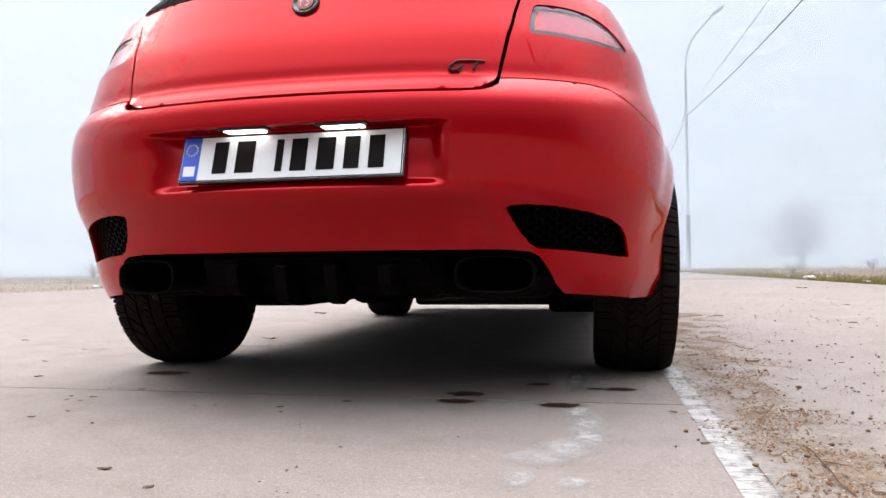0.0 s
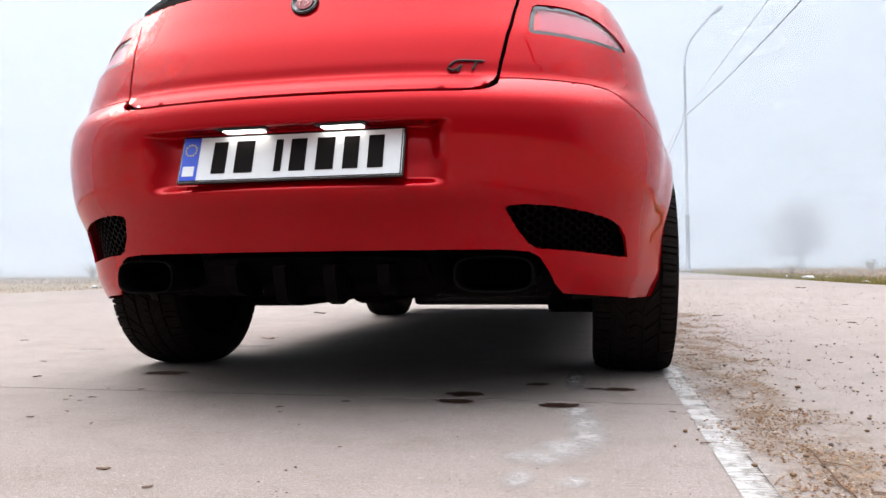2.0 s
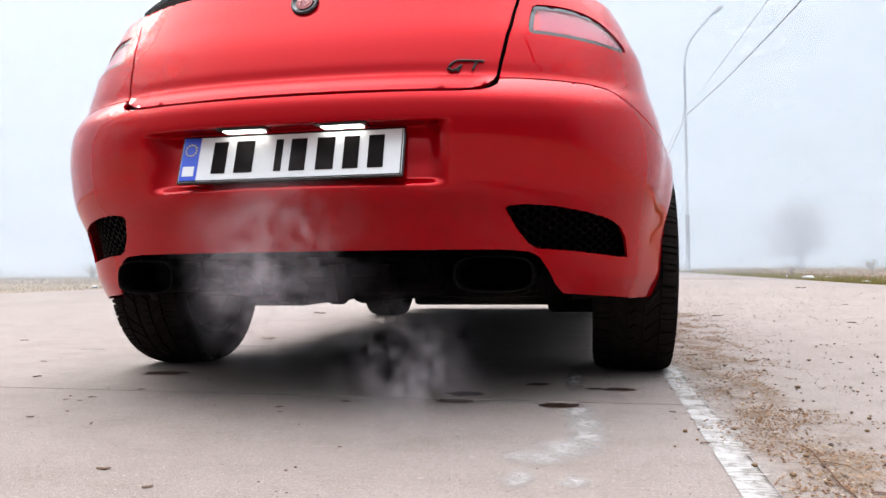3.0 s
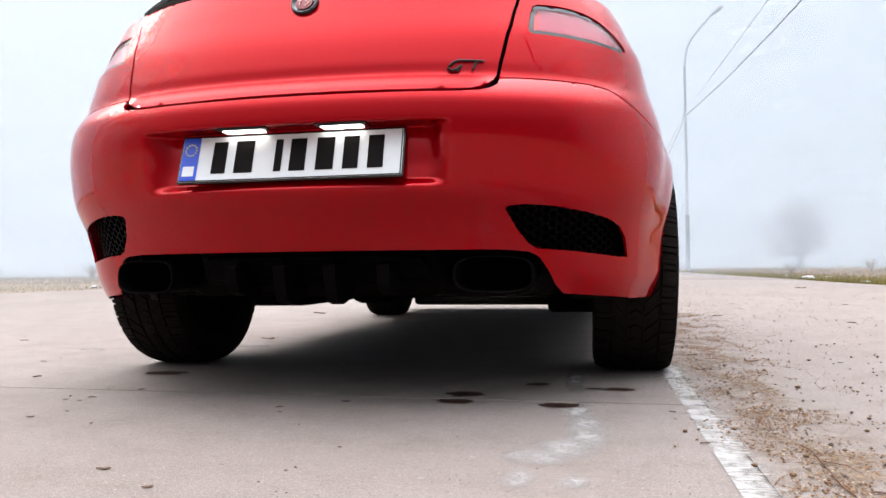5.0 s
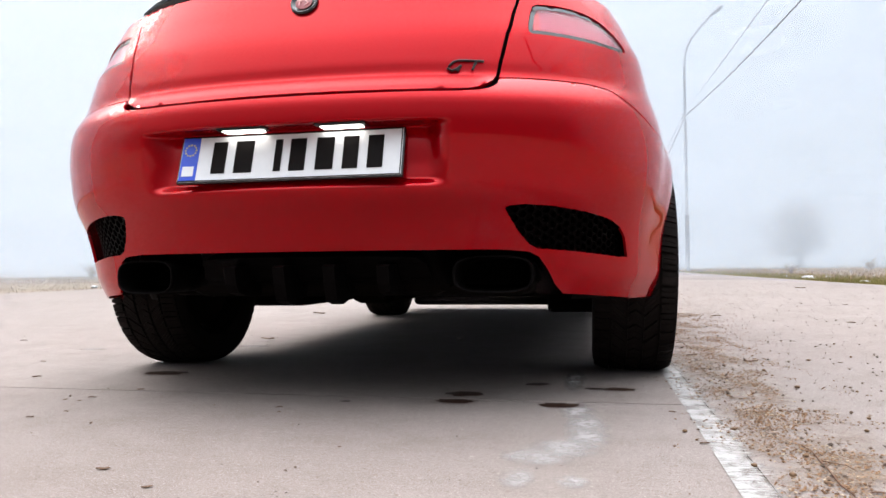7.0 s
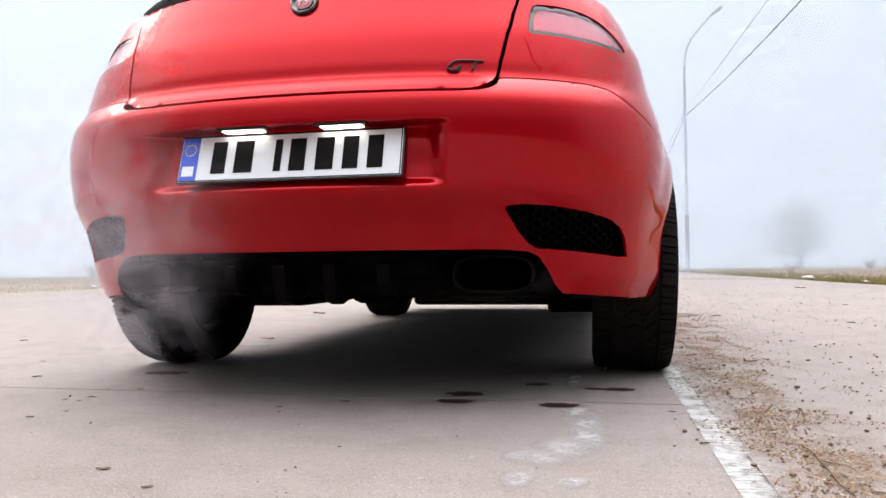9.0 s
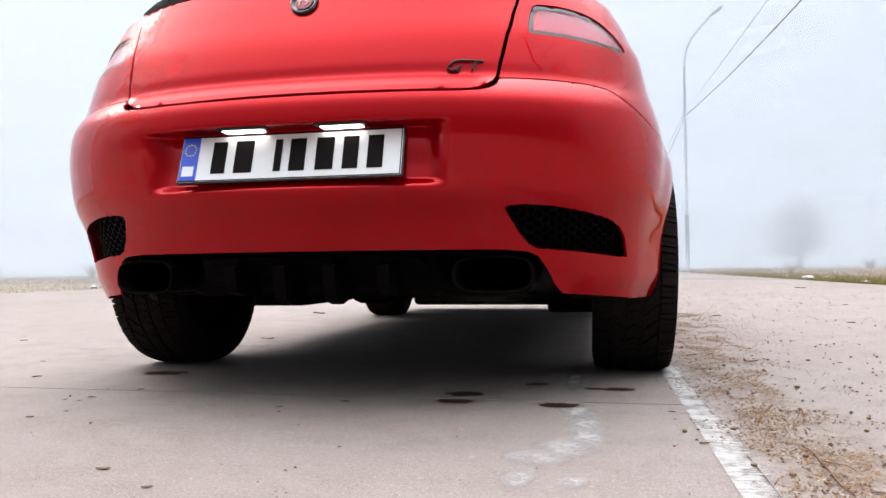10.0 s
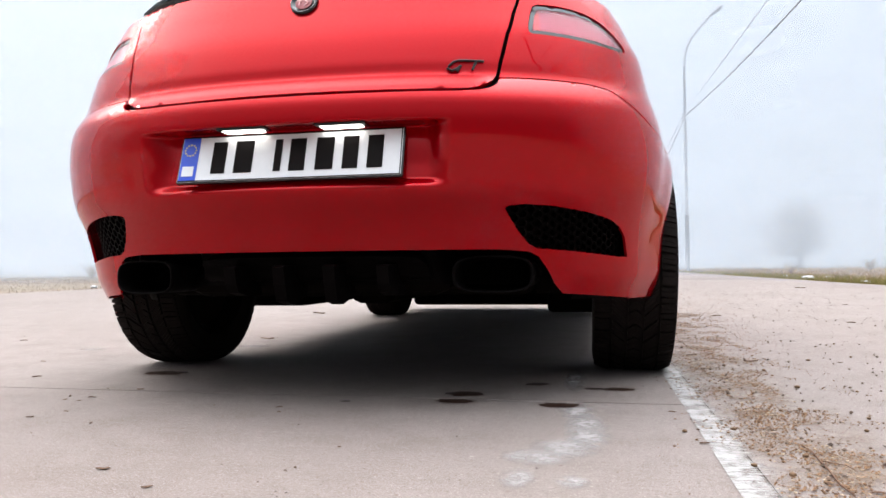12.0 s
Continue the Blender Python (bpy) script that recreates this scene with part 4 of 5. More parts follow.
LEAF = speckled("dead_leaf", (0.055, 0.024, 0.012), (0.14, 0.065, 0.028), 40, 0.8)


def leaf(x, y, size, turn, seed):
    """A curled dead leaf or scrap of bark."""
    rng = random.Random(seed)
    vs, fs, n = [], [], 7
    for k in range(n + 1):
        t = k / n
        w = .20 * size * math.sin(math.pi * min(.97, max(.03, t))) * rng.uniform(.8, 1.2)
        for side in (-1, 0, 1):
            vs.append(((t - .5) * size, side * w, .002 + (.07 * abs(side) * rng.uniform(.3, 1.2) + .03 * math.sin(t * 5 + seed)) * size))
    for k in range(n):
        for j in range(2):
            fs.append((3 * k + j, 3 * k + 3 + j, 3 * k + 4 + j, 3 * k + 1 + j))
    low = min(v[2] for v in vs)
    ob = raw("dead_leaf", [(a, b, c - low + .002) for a, b, c in vs], fs, LEAF)
    ob.location, ob.rotation_euler = (x, y, 0), (0, 0, turn)
    sol = ob.modifiers.new("thick", "SOLIDIFY")
    sol.thickness = .001
    tagged(ob, "curled brown dead leaf on the concrete", "leaf", "dead leaves on the road")


for i, (x, y, s, a) in enumerate([(-.136, -1.341, .036, .3), (-.66, -.78, .020, .2), (-.614, -.789, .018, .1), (-.614, -.74, .030, .4), (-.548, -.916, .020, -.2), (-.583, -.987, .026, 1), (-.401, -1.024, .020, 2), (-.004, -1.419, .026, .5), (-.074, -.794, .026, .3), (-.049, -.85, .014, .1),
                                  (.198, -1.138, .012, .2), (-1.316, 2.66, .14, .1), (-.843, .787, .10, .1), (-.562, -.609, .03, .1), (-1.035, -.44, .05, .0), (.848, -1.007, .030, .1), (1.043, -1.272, .030, .1), (.82, -.719, .025, 0), (3.412, 8.328, .22, .1), (1.165, .197, .07, -.15), (1.011, -.698, .05, .3), (.998, .358, .06, .2),
                                  (1.417, 2.492, .10, .1), (2.033, 1.96, .08, .2), (1.441, .201, .03, .4), (2.6, 3.9, .07, .1), (1.9, .9, .05, .4), (2.3, 1.6, .05, .2), (-2.0, .6, .05, .5), (-1.3, -.1, .03, .2), (-1.8, 1.2, .06, .3), (-2.5, 2.2, .08, .1), (.05, .9, .05, .3)]):
    leaf(x, y, s * .62, a, i + 40)


def twig():
    bm = bmesh.new()
    tube(bm, [(1.01, -1.0, .004), (1.015, -1.06, .006), (1.012, -1.11, .004), (1.006, -1.18, .007), (1.0, -1.25, .005), (1.004, -1.30, .004)], .003, 6, radii=[.0007, .0012, .0016, .0016, .0013, .001])
    tube(bm, [(1.012, -1.11, .004), (1.04, -1.15, .008), (1.05, -1.19, .005)], .002, 5, radii=[.001, .0008, .0005])
    tagged(part("twig", bm, LEAF, None, smooth=True), "thin brown twig lying among gravel on the concrete", "twig")


twig()


# ---------------------------------------------------------------- verges, grass, field
def blade_material(name, a, b, c_):
    m = Mat(name, a, 0.8)
    geo = m.n.new("ShaderNodeNewGeometry")
    r = geo.outputs["Random Per Island"]
    m.set("Base Color", m.mix(m.range(r, .75, .9), m.mix(m.range(r, 0, .7), a, b), c_))
    return m.m


def grass(name, count, spot, height, material, seed, label):
    rng = random.Random(seed)
    vs, fs = [], []
    for _ in range(count):
        x, y = spot(rng)
        h = height(rng, x, y)
        a, w = rng.uniform(0, 3.14), .004 + .02 * h
        lean = (rng.uniform(-.4, .4) * h, rng.uniform(-.4, .4) * h)
        dx, dy, k = w * math.cos(a), w * math.sin(a), len(vs)
        vs += [(x - dx, y - dy, -.045), (x + dx, y + dy, -.045), (x + lean[0] * .4 + dx * .7, y + lean[1] * .4 + dy * .7, -.045 + h * .6), (x + lean[0] * .4 - dx * .7, y + lean[1] * .4 - dy * .7, -.045 + h * .6), (x + lean[0], y + lean[1], -.045 + h)]
        fs += [(k, k + 1, k + 2, k + 3), (k + 3, k + 2, k + 4)]
    tagged(raw(name, vs, fs, material), label, "grass", kind="stuff")


GREEN = blade_material("short_green_grass", (0.12, 0.12, 0.016), (0.20, 0.165, 0.040), (0.26, 0.18, 0.08))
BROWN = blade_material("brown_field_stubble", (0.13, 0.085, 0.06), (0.19, 0.13, 0.098), (0.24, 0.18, 0.14))
STRAW = blade_material("dry_straw_grass", (0.27, 0.175, 0.095), (0.37, 0.25, 0.145), (0.20, 0.115, 0.065))
grass("verge_grass", 26000, lambda r: (ROAD_R + .05 + 2.2 * r.random() ** 1.6, 7 + 36 * r.random() ** 1.5), lambda r, x, y: .05 + .07 * r.random(), GREEN, 11, "short green and yellow grass along the road edge")
grass("dry_grass", 30000, lambda r: (ROAD_R + .8 + 24 * r.random() ** 1.5, 9 + 60 * r.random() ** 1.3), lambda r, x, y: .06 + .10 * r.random() ** 2 + (.22 * r.random() if r.random() < .012 else 0), STRAW, 12, "dry straw-coloured field grass")
grass("left_grass", 16000, lambda r: (ROAD_L - .1 - 18 * r.random() ** 1.4, 6 + 45 * r.random() ** 1.2), lambda r, x, y: .03 + .03 * r.random() ** 2, BROWN, 13, "thin dry grass on brown soil beside the road")

grass("tall_dry_grass", 22000, lambda r: (6.5 + 45 * r.random(), 24 + 50 * r.random()), lambda r, x, y: .13 + .14 * r.random() ** 2 + (.3 * r.random() if r.random() < .01 else 0), STRAW, 14, "taller dry field grass fading into fog")
grass("far_stubble", 14000, lambda r: (-13 - 40 * r.random(), 18 + 45 * r.random()), lambda r, x, y: .07 + .08 * r.random() ** 2, BROWN, 15, "brown stubble fading into fog")
LITTER = speckled("white_litter", (0.50, 0.48, 0.48), (0.62, 0.61, 0.61), 20, 0.6)


def litter(x, y, s, seed):
    bm = bmesh.new()
    bmesh.ops.create_icosphere(bm, subdivisions=2, radius=s)
    for v in bm.verts:
        v.co *= 1 + .5 * noise.noise(v.co / s * 2 + Vector((seed * 5.3, 1, 0)))
        v.co.z *= .45
    low = min(v.co.z for v in bm.verts)
    bmesh.ops.translate(bm, vec=(x, y, -.045 - low), verts=bm.verts)
    tagged(part("litter", bm, LITTER), "crumpled pale litter lying in the grass", "litter", "litter in the verges")


for i, (x, y, s) in enumerate([(5.25, 11.4, .09), (5.35, 15.2, .13), (5.6, 15.8, .07), (5.8, 19, .09), (-9.1, 11.5, .05), (-10.4, 12.2, .07), (6.3, 17, .09)]):
    litter(x, y, s, i)


def twig_clump(x, y, h, seed, material, label, category="bush"):
    """A leafless dry bush: thin stems fanning out."""
    rng = random.Random(seed)
    bm = bmesh.new()
    for _ in range(46):
        a, l = rng.uniform(0, 6.28), h * rng.uniform(.5, 1)
        r = l * rng.uniform(.1, .8)
        p1 = (r * .4 * math.cos(a), r * .4 * math.sin(a), l * .55)
        p2 = (r * math.cos(a), r * math.sin(a), l * rng.uniform(.75, 1))
        tube(bm, [(0, 0, 0), p1, p2], .01, 3, radii=[h * .012, h * .008, h * .004], caps=False)
        for _ in range(5):
            t = rng.uniform(.5, 1)
            q = [p1[i] + (p2[i] - p1[i]) * t + rng.uniform(-.12, .12) * h for i in range(3)]
            d = h * .045
            vv = [bm.verts.new((q[0] + rng.uniform(-d, d), q[1] + rng.uniform(-d, d), q[2] + rng.uniform(-d, d))) for _ in range(3)]
            bm.faces.new(vv)
    ob = part("bush", bm, material)
    ob.location = (x, y, -.045)
    tagged(ob, label, category, "low bushes in the field")


BRUSH = speckled("dry_brush", (0.12, 0.08, 0.055), (0.22, 0.16, 0.10), 10, 0.9)
for i, (x, y, h) in enumerate([(6.85, 14.6, .18), (8.6, 15.2, .18), (10.5, 20, .28), (13, 34, .7), (7.4, 25, .5), (-20, 26, .9), (-17.5, 25, .8), (-22.5, 28, .9), (-15.8, 24, .7), (-12.5, 19, .5), (17, 40, .8), (14, 30, .5), (22, 48, .9)]):
    twig_clump(x, y, h, 60 + i, BRUSH, "low dry brown bush in the field")


def tree():
    """A broad, round-crowned tree, its fine twigs half bare for autumn."""
    rng = random.Random(8)
    top = tagged(new("tree"), "round-crowned half-bare autumn tree standing in fog", "tree")
    top.location, top.scale = (18.3, 66.0, -.045), (1.1, 1.1, 1.08)
    bm = bmesh.new()
    tube(bm, [(0, 0, 0), (.03, 0, .5), (.0, .05, 1.0), (.06, .02, 2.4), (0, 0, 4.6)], .2, 10, radii=[.30, .22, .19, .13, .04])
    tips = []
    for _ in range(150):
        a, up = rng.uniform(0, math.tau), rng.uniform(-1, 1)
        flat = math.sqrt(1 - up * up)
        d = Vector((flat * math.cos(a), flat * math.sin(a), up))
        out = rng.random() ** .45 * (1 + .30 * noise.noise(d * 1.9))
        wide = 2.75 * (1 - .22 * up)
        p = Vector((d.x * wide * out, d.y * wide * out, 3.3 + 2.55 * up * out))
        if p.z < .9:
            continue
        q = Vector((0, 0, max(.8, p.z * .62 - .15 * math.hypot(p.x, p.y))))
        mid = q.lerp(p, .5) + Vector((0, 0, .12 + .1 * rng.random()))
        tube(bm, [q, mid, p], .03, 4, radii=[.045, .025, .008], caps=False)
        tips += [p, mid.lerp(p, .45), mid.lerp(p, .75)]
    part("trunk", bm, BRUSH, top)
    vs, fs = [], []
    for q in tips:
        for _ in range(17):
            c = q + Vector((rng.gauss(0, .18), rng.gauss(0, .18), rng.gauss(0, .17)))
            s, k = rng.uniform(.04, .09), len(vs)
            n1 = Vector((rng.uniform(-1, 1), rng.uniform(-1, 1), rng.uniform(-1, 1))).normalized()
            u = n1.orthogonal().normalized() * s
            v = n1.cross(u)
            vs += [c - u, c - v * .6, c + u, c + v * .6]
            fs.append((k, k + 1, k + 2, k + 3))
    raw("crown", vs, fs, blade_material("thin_autumn_leaves", (0.15, 0.11, 0.085), (0.22, 0.165, 0.125), (0.26, 0.19, 0.14)), top)


tree()

POLE = speckled("galvanised_grey", (0.17, 0.18, 0.20), (0.27, 0.28, 0.30), 5, 0.6, 0.1, 0.001, 0.2)
# cables in pale grey, the haze over their near span put into the colour
CABLE = Mat("hazed_grey_cable", (0.22, 0.22, 0.25), 0.7).m
PX, PY = 5.85, 40.4


def street_lamp(x, y, name_label):
    lamp = tagged(new("street_lamp"), name_label, "street lamp")
    lamp.location = (x, y, -.045)
    bm = bmesh.new()
    tube(bm, [(0, 0, 0), (0, 0, 3.2)], .12, 12, radii=[.12, .115])
    part("base_tube", bm, POLE, lamp, smooth=True)
    bm = bmesh.new()
    tube(bm, [(0, 0, 3.2), (0, 0, 11.6)], .10, 12, radii=[.085, .07])
    part("mast", bm, POLE, lamp, smooth=True)
    bm = bmesh.new()
    tube(bm, [(0, 0, 11.6), (.05, 0, 12.2), (.18, 0, 12.7), (.40, 0, 13.15), (.75, 0, 13.6), (1.25, 0, 14.15), (1.5, 0, 14.42)], .06, 10)
    part("arm", bm, POLE, lamp, smooth=True)
    bm = bmesh.new()
    m = Matrix.Translation((1.75, 0, 14.62)) @ Matrix.Rotation(radians(-36), 4, "Y")
    bmesh.ops.create_uvsphere(bm, u_segments=14, v_segments=8, radius=1, matrix=m @ Matrix.Diagonal((.46, .17, .13, 1)))
    part("lantern", bm, POLE, lamp, "grey lamp head", smooth=True)
    for z in (8.6, 8.9):
        bm = bmesh.new()
        box(bm, -.18, .04, -.12, .12, z - .06, z + .06, .02)
        part("clamp", bm, POLE, lamp)
    return lamp


street_lamp(PX, PY, "tall grey street lamp with curved arm in the verge")
street_lamp(7.516, -4.9, "tall grey street lamp with curved arm beside the road")
street_lamp(PX + .1, PY + 38, "tall grey street lamp farther along the verge")


def cable(a, b, sag, r, label):
    pts = [Vector(a).lerp(Vector(b), k / 30) + Vector((0, 0, -4 * sag * (k / 30) * (1 - k / 30))) for k in range(31)]
    bm = bmesh.new()
    tube(bm, pts, r, 6)
    tagged(part("cable", bm, CABLE, None, smooth=True), label, "cable", "overhead cables")


cable((PX, PY, 8.75), (7.516, -4.9, 8.43), .73, .026, "thick grey overhead cable slung from the lamp post")
cable((PX, PY, 9.0), (7.335, -4.9, 9.70), .243, .014, "thin overhead cable slung from the lamp post")
cable((PX, PY, 8.75), (PX + .1, PY + 38, 8.75), .9, .028, "thick grey overhead cable slung from the lamp post")
cable((PX, PY, 9.0), (PX + .1, PY + 38, 9.0), .5, .018, "thin overhead cable slung from the lamp post")


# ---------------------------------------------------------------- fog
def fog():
    # curved sheets stand in for fog; the rear is left open and darker
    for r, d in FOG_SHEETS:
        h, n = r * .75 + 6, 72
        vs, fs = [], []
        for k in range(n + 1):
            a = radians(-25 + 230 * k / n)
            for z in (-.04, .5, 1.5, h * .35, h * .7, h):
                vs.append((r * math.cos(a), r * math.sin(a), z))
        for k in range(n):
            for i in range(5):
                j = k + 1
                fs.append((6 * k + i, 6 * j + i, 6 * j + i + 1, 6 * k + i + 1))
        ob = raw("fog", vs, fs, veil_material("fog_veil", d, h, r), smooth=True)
        tagged(ob, "pale grey fog sheet veiling the distance", "fog", kind="stuff")


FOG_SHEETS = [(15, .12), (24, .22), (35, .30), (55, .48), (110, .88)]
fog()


# ---------------------------------------------------------------- exhaust vapour
VAPOUR = smoke_material(0.42)


def puff(radius, seed):
    """A ragged puff: curved wisps one behind another."""
    top = tagged(new("exhaust_puff"), "thin white exhaust vapour drifting from the tailpipes", "exhaust vapour", "exhaust puffs")
    rng = random.Random(seed)
    n, rings = 20, 7
    for layer in range(2):
        y0 = -.20 + .4 * layer
        bend, ox, oz = rng.uniform(-.25, .25), rng.uniform(-.15, .15), rng.uniform(-.15, .15)
        vs, fs = [(ox, y0, oz)], []
        for i in range(1, rings + 1):
            for j in range(n):
                a, r = j * math.tau / n, i / rings * .98
                x, z = r * math.cos(a) + ox * (1 - r), r * math.sin(a) + oz * (1 - r)
                y = y0 * (1 - r * .7) + bend * r * r + .22 * noise.noise((x * 2 + seed, z * 2, layer * 3.7))
                vs.append((x, y, z))
        for j in range(n):
            fs.append((0, 1 + j, 1 + (j + 1) % n))
        for i in range(rings - 1):
            for j in range(n):
                p0, p1 = 1 + i * n, 1 + (i + 1) * n
                fs.append((p0 + j, p1 + j, p1 + (j + 1) % n, p0 + (j + 1) % n))
        raw("wisp", vs, fs, VAPOUR, top, smooth=True)
    top.scale = (radius, radius * .7, radius)
    return top


PUFFS = []


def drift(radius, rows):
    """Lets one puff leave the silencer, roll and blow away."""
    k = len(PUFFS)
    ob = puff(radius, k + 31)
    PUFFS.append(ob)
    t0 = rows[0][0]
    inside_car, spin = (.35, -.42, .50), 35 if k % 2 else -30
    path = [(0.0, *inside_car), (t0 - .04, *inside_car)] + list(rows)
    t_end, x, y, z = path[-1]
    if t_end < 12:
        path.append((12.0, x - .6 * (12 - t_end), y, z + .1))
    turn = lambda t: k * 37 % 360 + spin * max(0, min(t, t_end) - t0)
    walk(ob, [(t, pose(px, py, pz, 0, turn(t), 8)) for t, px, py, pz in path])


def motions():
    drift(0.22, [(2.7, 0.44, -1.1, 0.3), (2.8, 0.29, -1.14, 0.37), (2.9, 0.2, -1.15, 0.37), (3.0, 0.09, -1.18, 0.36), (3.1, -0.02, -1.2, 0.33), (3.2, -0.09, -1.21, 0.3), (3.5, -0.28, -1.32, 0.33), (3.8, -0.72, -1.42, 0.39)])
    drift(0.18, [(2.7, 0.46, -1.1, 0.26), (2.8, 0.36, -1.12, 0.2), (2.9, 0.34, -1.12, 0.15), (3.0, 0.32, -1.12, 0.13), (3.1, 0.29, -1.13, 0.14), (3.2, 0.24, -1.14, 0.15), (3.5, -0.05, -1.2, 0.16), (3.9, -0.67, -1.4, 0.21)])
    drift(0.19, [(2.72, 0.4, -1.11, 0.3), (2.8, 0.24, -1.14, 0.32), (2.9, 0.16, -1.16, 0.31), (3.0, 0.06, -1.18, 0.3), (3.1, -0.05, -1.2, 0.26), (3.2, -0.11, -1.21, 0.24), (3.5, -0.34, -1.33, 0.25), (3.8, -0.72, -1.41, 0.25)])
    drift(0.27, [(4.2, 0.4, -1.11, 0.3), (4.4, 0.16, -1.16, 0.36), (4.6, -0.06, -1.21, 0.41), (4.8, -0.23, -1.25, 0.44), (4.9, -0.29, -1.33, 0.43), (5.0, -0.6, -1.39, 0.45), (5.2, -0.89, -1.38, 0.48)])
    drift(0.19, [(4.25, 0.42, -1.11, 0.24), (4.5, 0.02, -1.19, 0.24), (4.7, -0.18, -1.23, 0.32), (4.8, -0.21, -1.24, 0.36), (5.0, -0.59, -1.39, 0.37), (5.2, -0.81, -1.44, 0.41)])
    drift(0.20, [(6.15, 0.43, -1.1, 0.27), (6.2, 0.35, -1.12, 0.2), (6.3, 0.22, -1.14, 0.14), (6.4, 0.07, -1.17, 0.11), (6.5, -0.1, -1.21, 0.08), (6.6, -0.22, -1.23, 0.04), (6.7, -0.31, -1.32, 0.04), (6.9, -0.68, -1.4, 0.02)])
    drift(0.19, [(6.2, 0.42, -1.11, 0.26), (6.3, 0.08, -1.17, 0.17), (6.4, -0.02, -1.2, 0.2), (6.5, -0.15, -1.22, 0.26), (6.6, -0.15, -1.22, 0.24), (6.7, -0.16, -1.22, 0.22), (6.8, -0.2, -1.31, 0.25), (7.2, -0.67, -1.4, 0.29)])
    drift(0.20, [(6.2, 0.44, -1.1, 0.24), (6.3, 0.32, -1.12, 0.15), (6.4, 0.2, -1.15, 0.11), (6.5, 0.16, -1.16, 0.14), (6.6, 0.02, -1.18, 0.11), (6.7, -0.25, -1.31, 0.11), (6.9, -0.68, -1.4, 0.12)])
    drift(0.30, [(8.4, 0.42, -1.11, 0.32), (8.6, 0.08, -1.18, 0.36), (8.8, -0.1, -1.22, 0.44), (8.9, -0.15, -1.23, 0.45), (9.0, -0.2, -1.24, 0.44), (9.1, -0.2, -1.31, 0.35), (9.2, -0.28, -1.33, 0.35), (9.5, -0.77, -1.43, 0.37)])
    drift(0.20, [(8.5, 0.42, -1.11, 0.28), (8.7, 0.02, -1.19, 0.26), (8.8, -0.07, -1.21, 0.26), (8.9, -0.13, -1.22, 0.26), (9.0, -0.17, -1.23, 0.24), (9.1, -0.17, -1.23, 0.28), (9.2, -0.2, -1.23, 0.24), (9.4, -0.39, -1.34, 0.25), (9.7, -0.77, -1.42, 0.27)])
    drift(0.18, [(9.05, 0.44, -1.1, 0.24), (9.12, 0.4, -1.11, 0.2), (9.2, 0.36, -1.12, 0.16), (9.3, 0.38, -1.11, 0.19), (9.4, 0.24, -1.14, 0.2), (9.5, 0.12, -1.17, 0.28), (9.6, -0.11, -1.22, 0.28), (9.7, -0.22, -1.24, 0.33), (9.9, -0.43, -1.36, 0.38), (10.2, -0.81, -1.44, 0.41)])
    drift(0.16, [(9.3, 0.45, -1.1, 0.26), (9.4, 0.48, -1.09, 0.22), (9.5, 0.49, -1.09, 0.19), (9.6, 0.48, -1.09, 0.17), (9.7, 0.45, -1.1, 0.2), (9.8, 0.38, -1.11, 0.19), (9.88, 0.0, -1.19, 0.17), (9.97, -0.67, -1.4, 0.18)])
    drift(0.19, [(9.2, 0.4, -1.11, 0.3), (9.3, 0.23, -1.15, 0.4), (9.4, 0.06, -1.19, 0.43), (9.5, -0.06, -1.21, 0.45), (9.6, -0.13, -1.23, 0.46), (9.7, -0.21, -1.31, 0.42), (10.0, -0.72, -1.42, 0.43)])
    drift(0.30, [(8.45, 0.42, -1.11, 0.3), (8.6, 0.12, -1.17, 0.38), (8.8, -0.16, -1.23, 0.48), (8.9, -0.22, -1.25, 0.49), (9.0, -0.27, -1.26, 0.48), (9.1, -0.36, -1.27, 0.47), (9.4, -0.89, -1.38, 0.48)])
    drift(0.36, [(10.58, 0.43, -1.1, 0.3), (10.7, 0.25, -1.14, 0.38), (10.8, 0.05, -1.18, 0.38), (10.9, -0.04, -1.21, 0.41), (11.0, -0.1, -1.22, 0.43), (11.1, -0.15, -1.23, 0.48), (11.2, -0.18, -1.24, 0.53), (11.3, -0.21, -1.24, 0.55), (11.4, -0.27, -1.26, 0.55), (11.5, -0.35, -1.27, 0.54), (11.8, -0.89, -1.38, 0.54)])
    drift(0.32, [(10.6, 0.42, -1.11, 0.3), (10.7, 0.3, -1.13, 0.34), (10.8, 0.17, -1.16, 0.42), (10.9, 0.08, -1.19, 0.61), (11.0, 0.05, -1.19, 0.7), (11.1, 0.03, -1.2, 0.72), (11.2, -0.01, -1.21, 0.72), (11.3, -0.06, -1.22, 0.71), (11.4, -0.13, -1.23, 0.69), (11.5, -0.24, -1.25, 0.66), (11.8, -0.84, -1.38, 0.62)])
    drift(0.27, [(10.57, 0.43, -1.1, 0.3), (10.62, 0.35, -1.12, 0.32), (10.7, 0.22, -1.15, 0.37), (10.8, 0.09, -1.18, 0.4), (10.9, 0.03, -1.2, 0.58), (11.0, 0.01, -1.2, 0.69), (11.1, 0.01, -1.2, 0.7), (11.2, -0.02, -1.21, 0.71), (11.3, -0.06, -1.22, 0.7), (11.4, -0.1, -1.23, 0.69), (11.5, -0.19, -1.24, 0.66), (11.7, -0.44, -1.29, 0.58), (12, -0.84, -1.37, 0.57)])
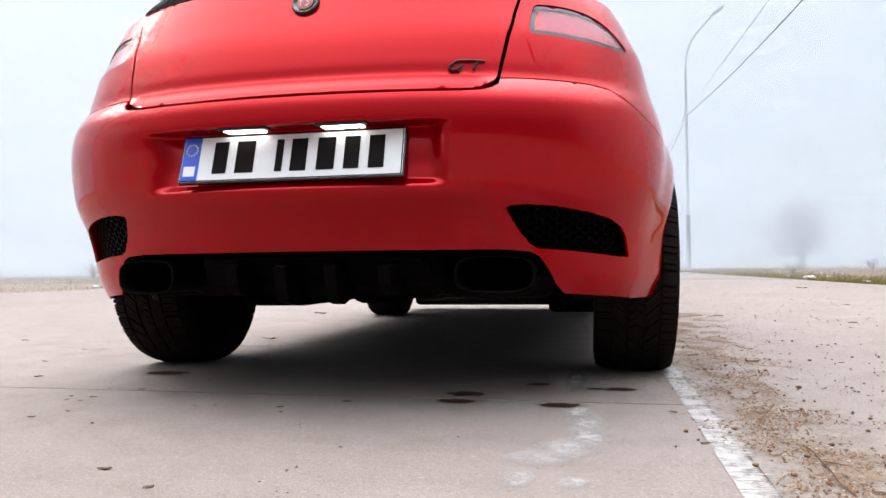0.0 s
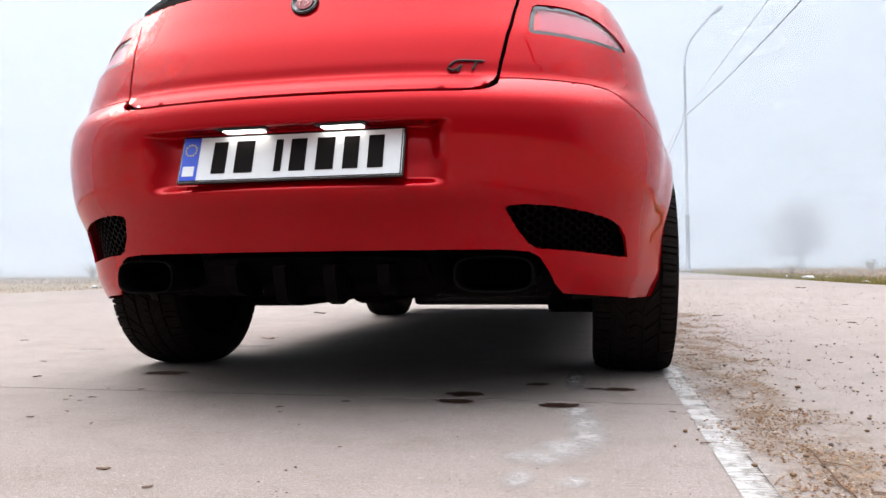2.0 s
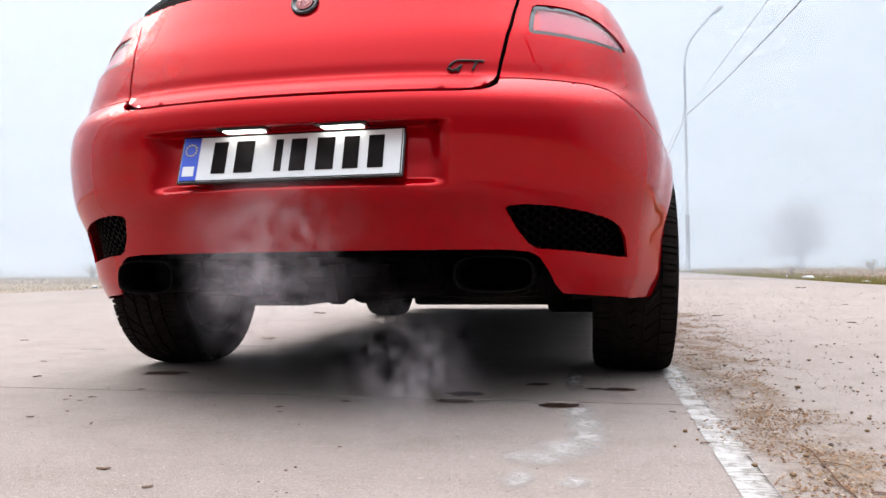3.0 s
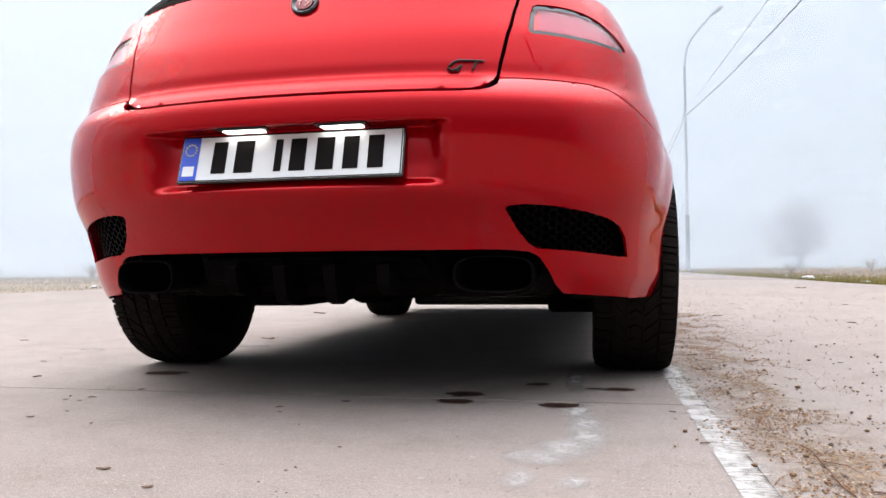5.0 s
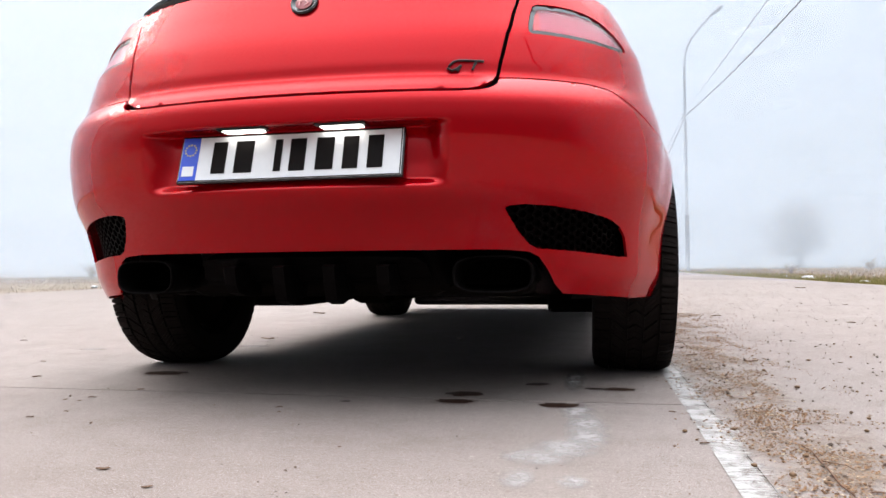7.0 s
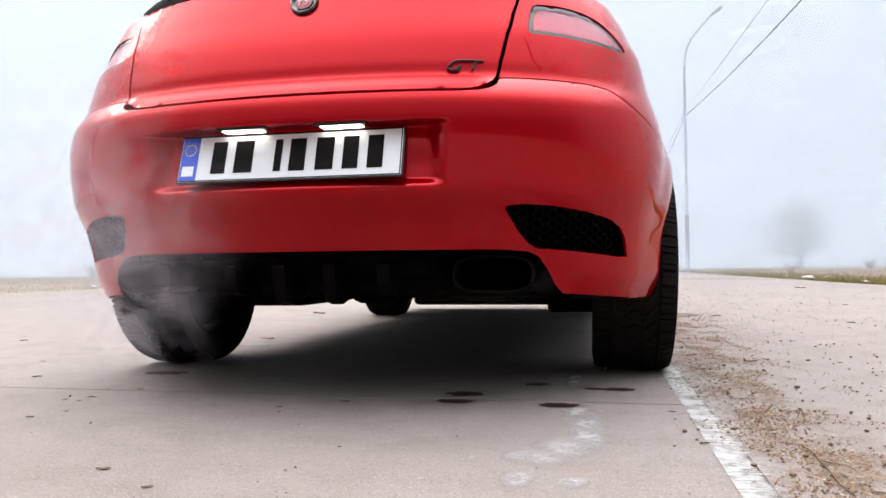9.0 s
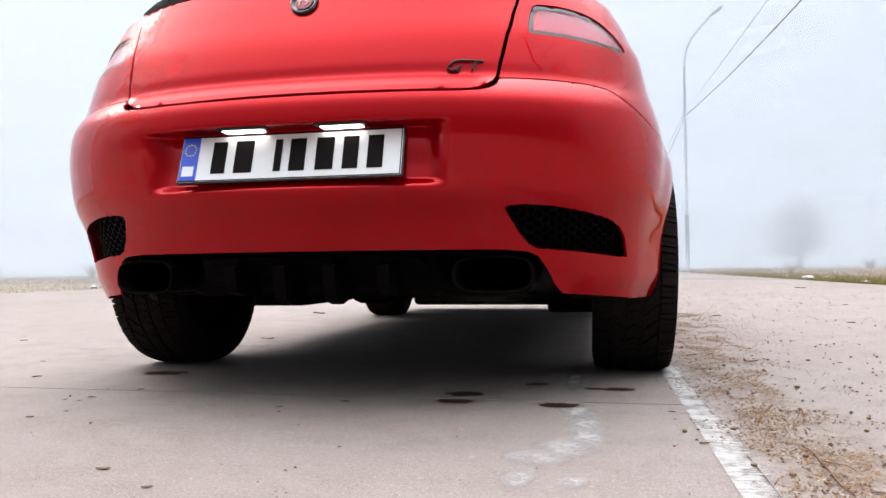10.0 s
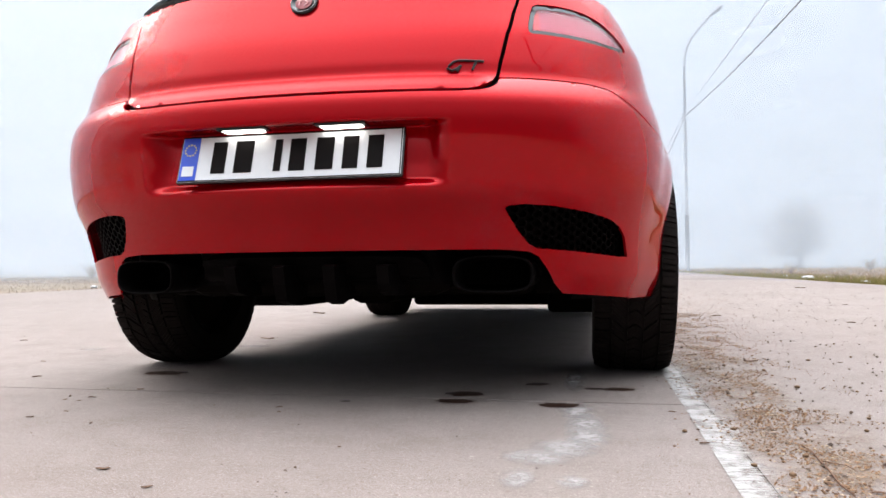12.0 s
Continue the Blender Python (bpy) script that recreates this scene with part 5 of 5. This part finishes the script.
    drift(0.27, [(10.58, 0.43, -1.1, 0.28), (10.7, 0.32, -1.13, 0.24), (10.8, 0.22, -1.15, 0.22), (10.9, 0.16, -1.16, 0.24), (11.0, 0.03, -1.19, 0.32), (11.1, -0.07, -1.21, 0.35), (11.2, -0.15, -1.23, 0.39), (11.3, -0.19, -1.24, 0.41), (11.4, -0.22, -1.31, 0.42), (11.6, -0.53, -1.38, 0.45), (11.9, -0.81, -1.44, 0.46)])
    drift(0.22, [(10.58, 0.44, -1.1, 0.28), (10.7, 0.4, -1.11, 0.2), (10.8, 0.32, -1.12, 0.16), (10.9, 0.26, -1.14, 0.16), (11.0, 0.22, -1.14, 0.17), (11.1, 0.12, -1.17, 0.2), (11.2, -0.05, -1.2, 0.24), (11.4, -0.29, -1.33, 0.29), (11.7, -0.72, -1.41, 0.31)])
    drift(0.27, [(10.58, 0.4, -1.11, 0.32), (10.7, 0.17, -1.16, 0.42), (10.8, -0.06, -1.21, 0.48), (10.9, -0.16, -1.23, 0.51), (11, -0.21, -1.24, 0.48), (11.1, -0.26, -1.25, 0.49), (11.2, -0.3, -1.26, 0.51), (11.3, -0.33, -1.27, 0.51), (11.6, -0.74, -1.35, 0.51)])
    drift(0.24, [(10.58, 0.4, -1.11, 0.3), (10.7, 0.14, -1.17, 0.33), (10.8, -0.05, -1.2, 0.32), (10.9, -0.14, -1.22, 0.39), (11.0, -0.2, -1.24, 0.33), (11.1, -0.22, -1.24, 0.3), (11.2, -0.22, -1.31, 0.33), (11.3, -0.3, -1.33, 0.37), (11.6, -0.72, -1.42, 0.41)])
    drift(0.23, [(10.6, 0.4, -1.11, 0.3), (10.7, 0.26, -1.14, 0.3), (10.8, 0.16, -1.16, 0.32), (10.9, 0.08, -1.18, 0.35), (11.0, 0.08, -1.18, 0.48), (11.1, 0.06, -1.19, 0.57), (11.2, 0.04, -1.19, 0.58), (11.3, -0.01, -1.2, 0.59), (11.4, -0.09, -1.22, 0.56), (11.5, -0.19, -1.24, 0.53), (11.7, -0.54, -1.31, 0.51), (12, -0.89, -1.38, 0.52)])
    drift(0.40, [(10.6, 0.40, -1.13, 0.34), (10.7, 0.2, -1.16, 0.42), (10.8, -0.02, -1.2, 0.58), (10.9, -0.14, -1.24, 0.74), (11.0, -0.2, -1.26, 0.82), (11.1, -0.24, -1.27, 0.84), (11.2, -0.28, -1.28, 0.84), (11.35, -0.36, -1.3, 0.8), (11.5, -0.5, -1.32, 0.74), (11.8, -0.95, -1.38, 0.68)])
    drift(0.34, [(10.6, 0.42, -1.12, 0.32), (10.7, 0.28, -1.15, 0.38), (10.8, 0.14, -1.18, 0.5), (10.9, 0.12, -1.2, 0.54), (11.0, 0.1, -1.2, 0.52), (11.1, 0.04, -1.21, 0.5), (11.2, -0.06, -1.23, 0.5), (11.35, -0.24, -1.27, 0.52), (11.6, -0.7, -1.36, 0.5)])


motions()
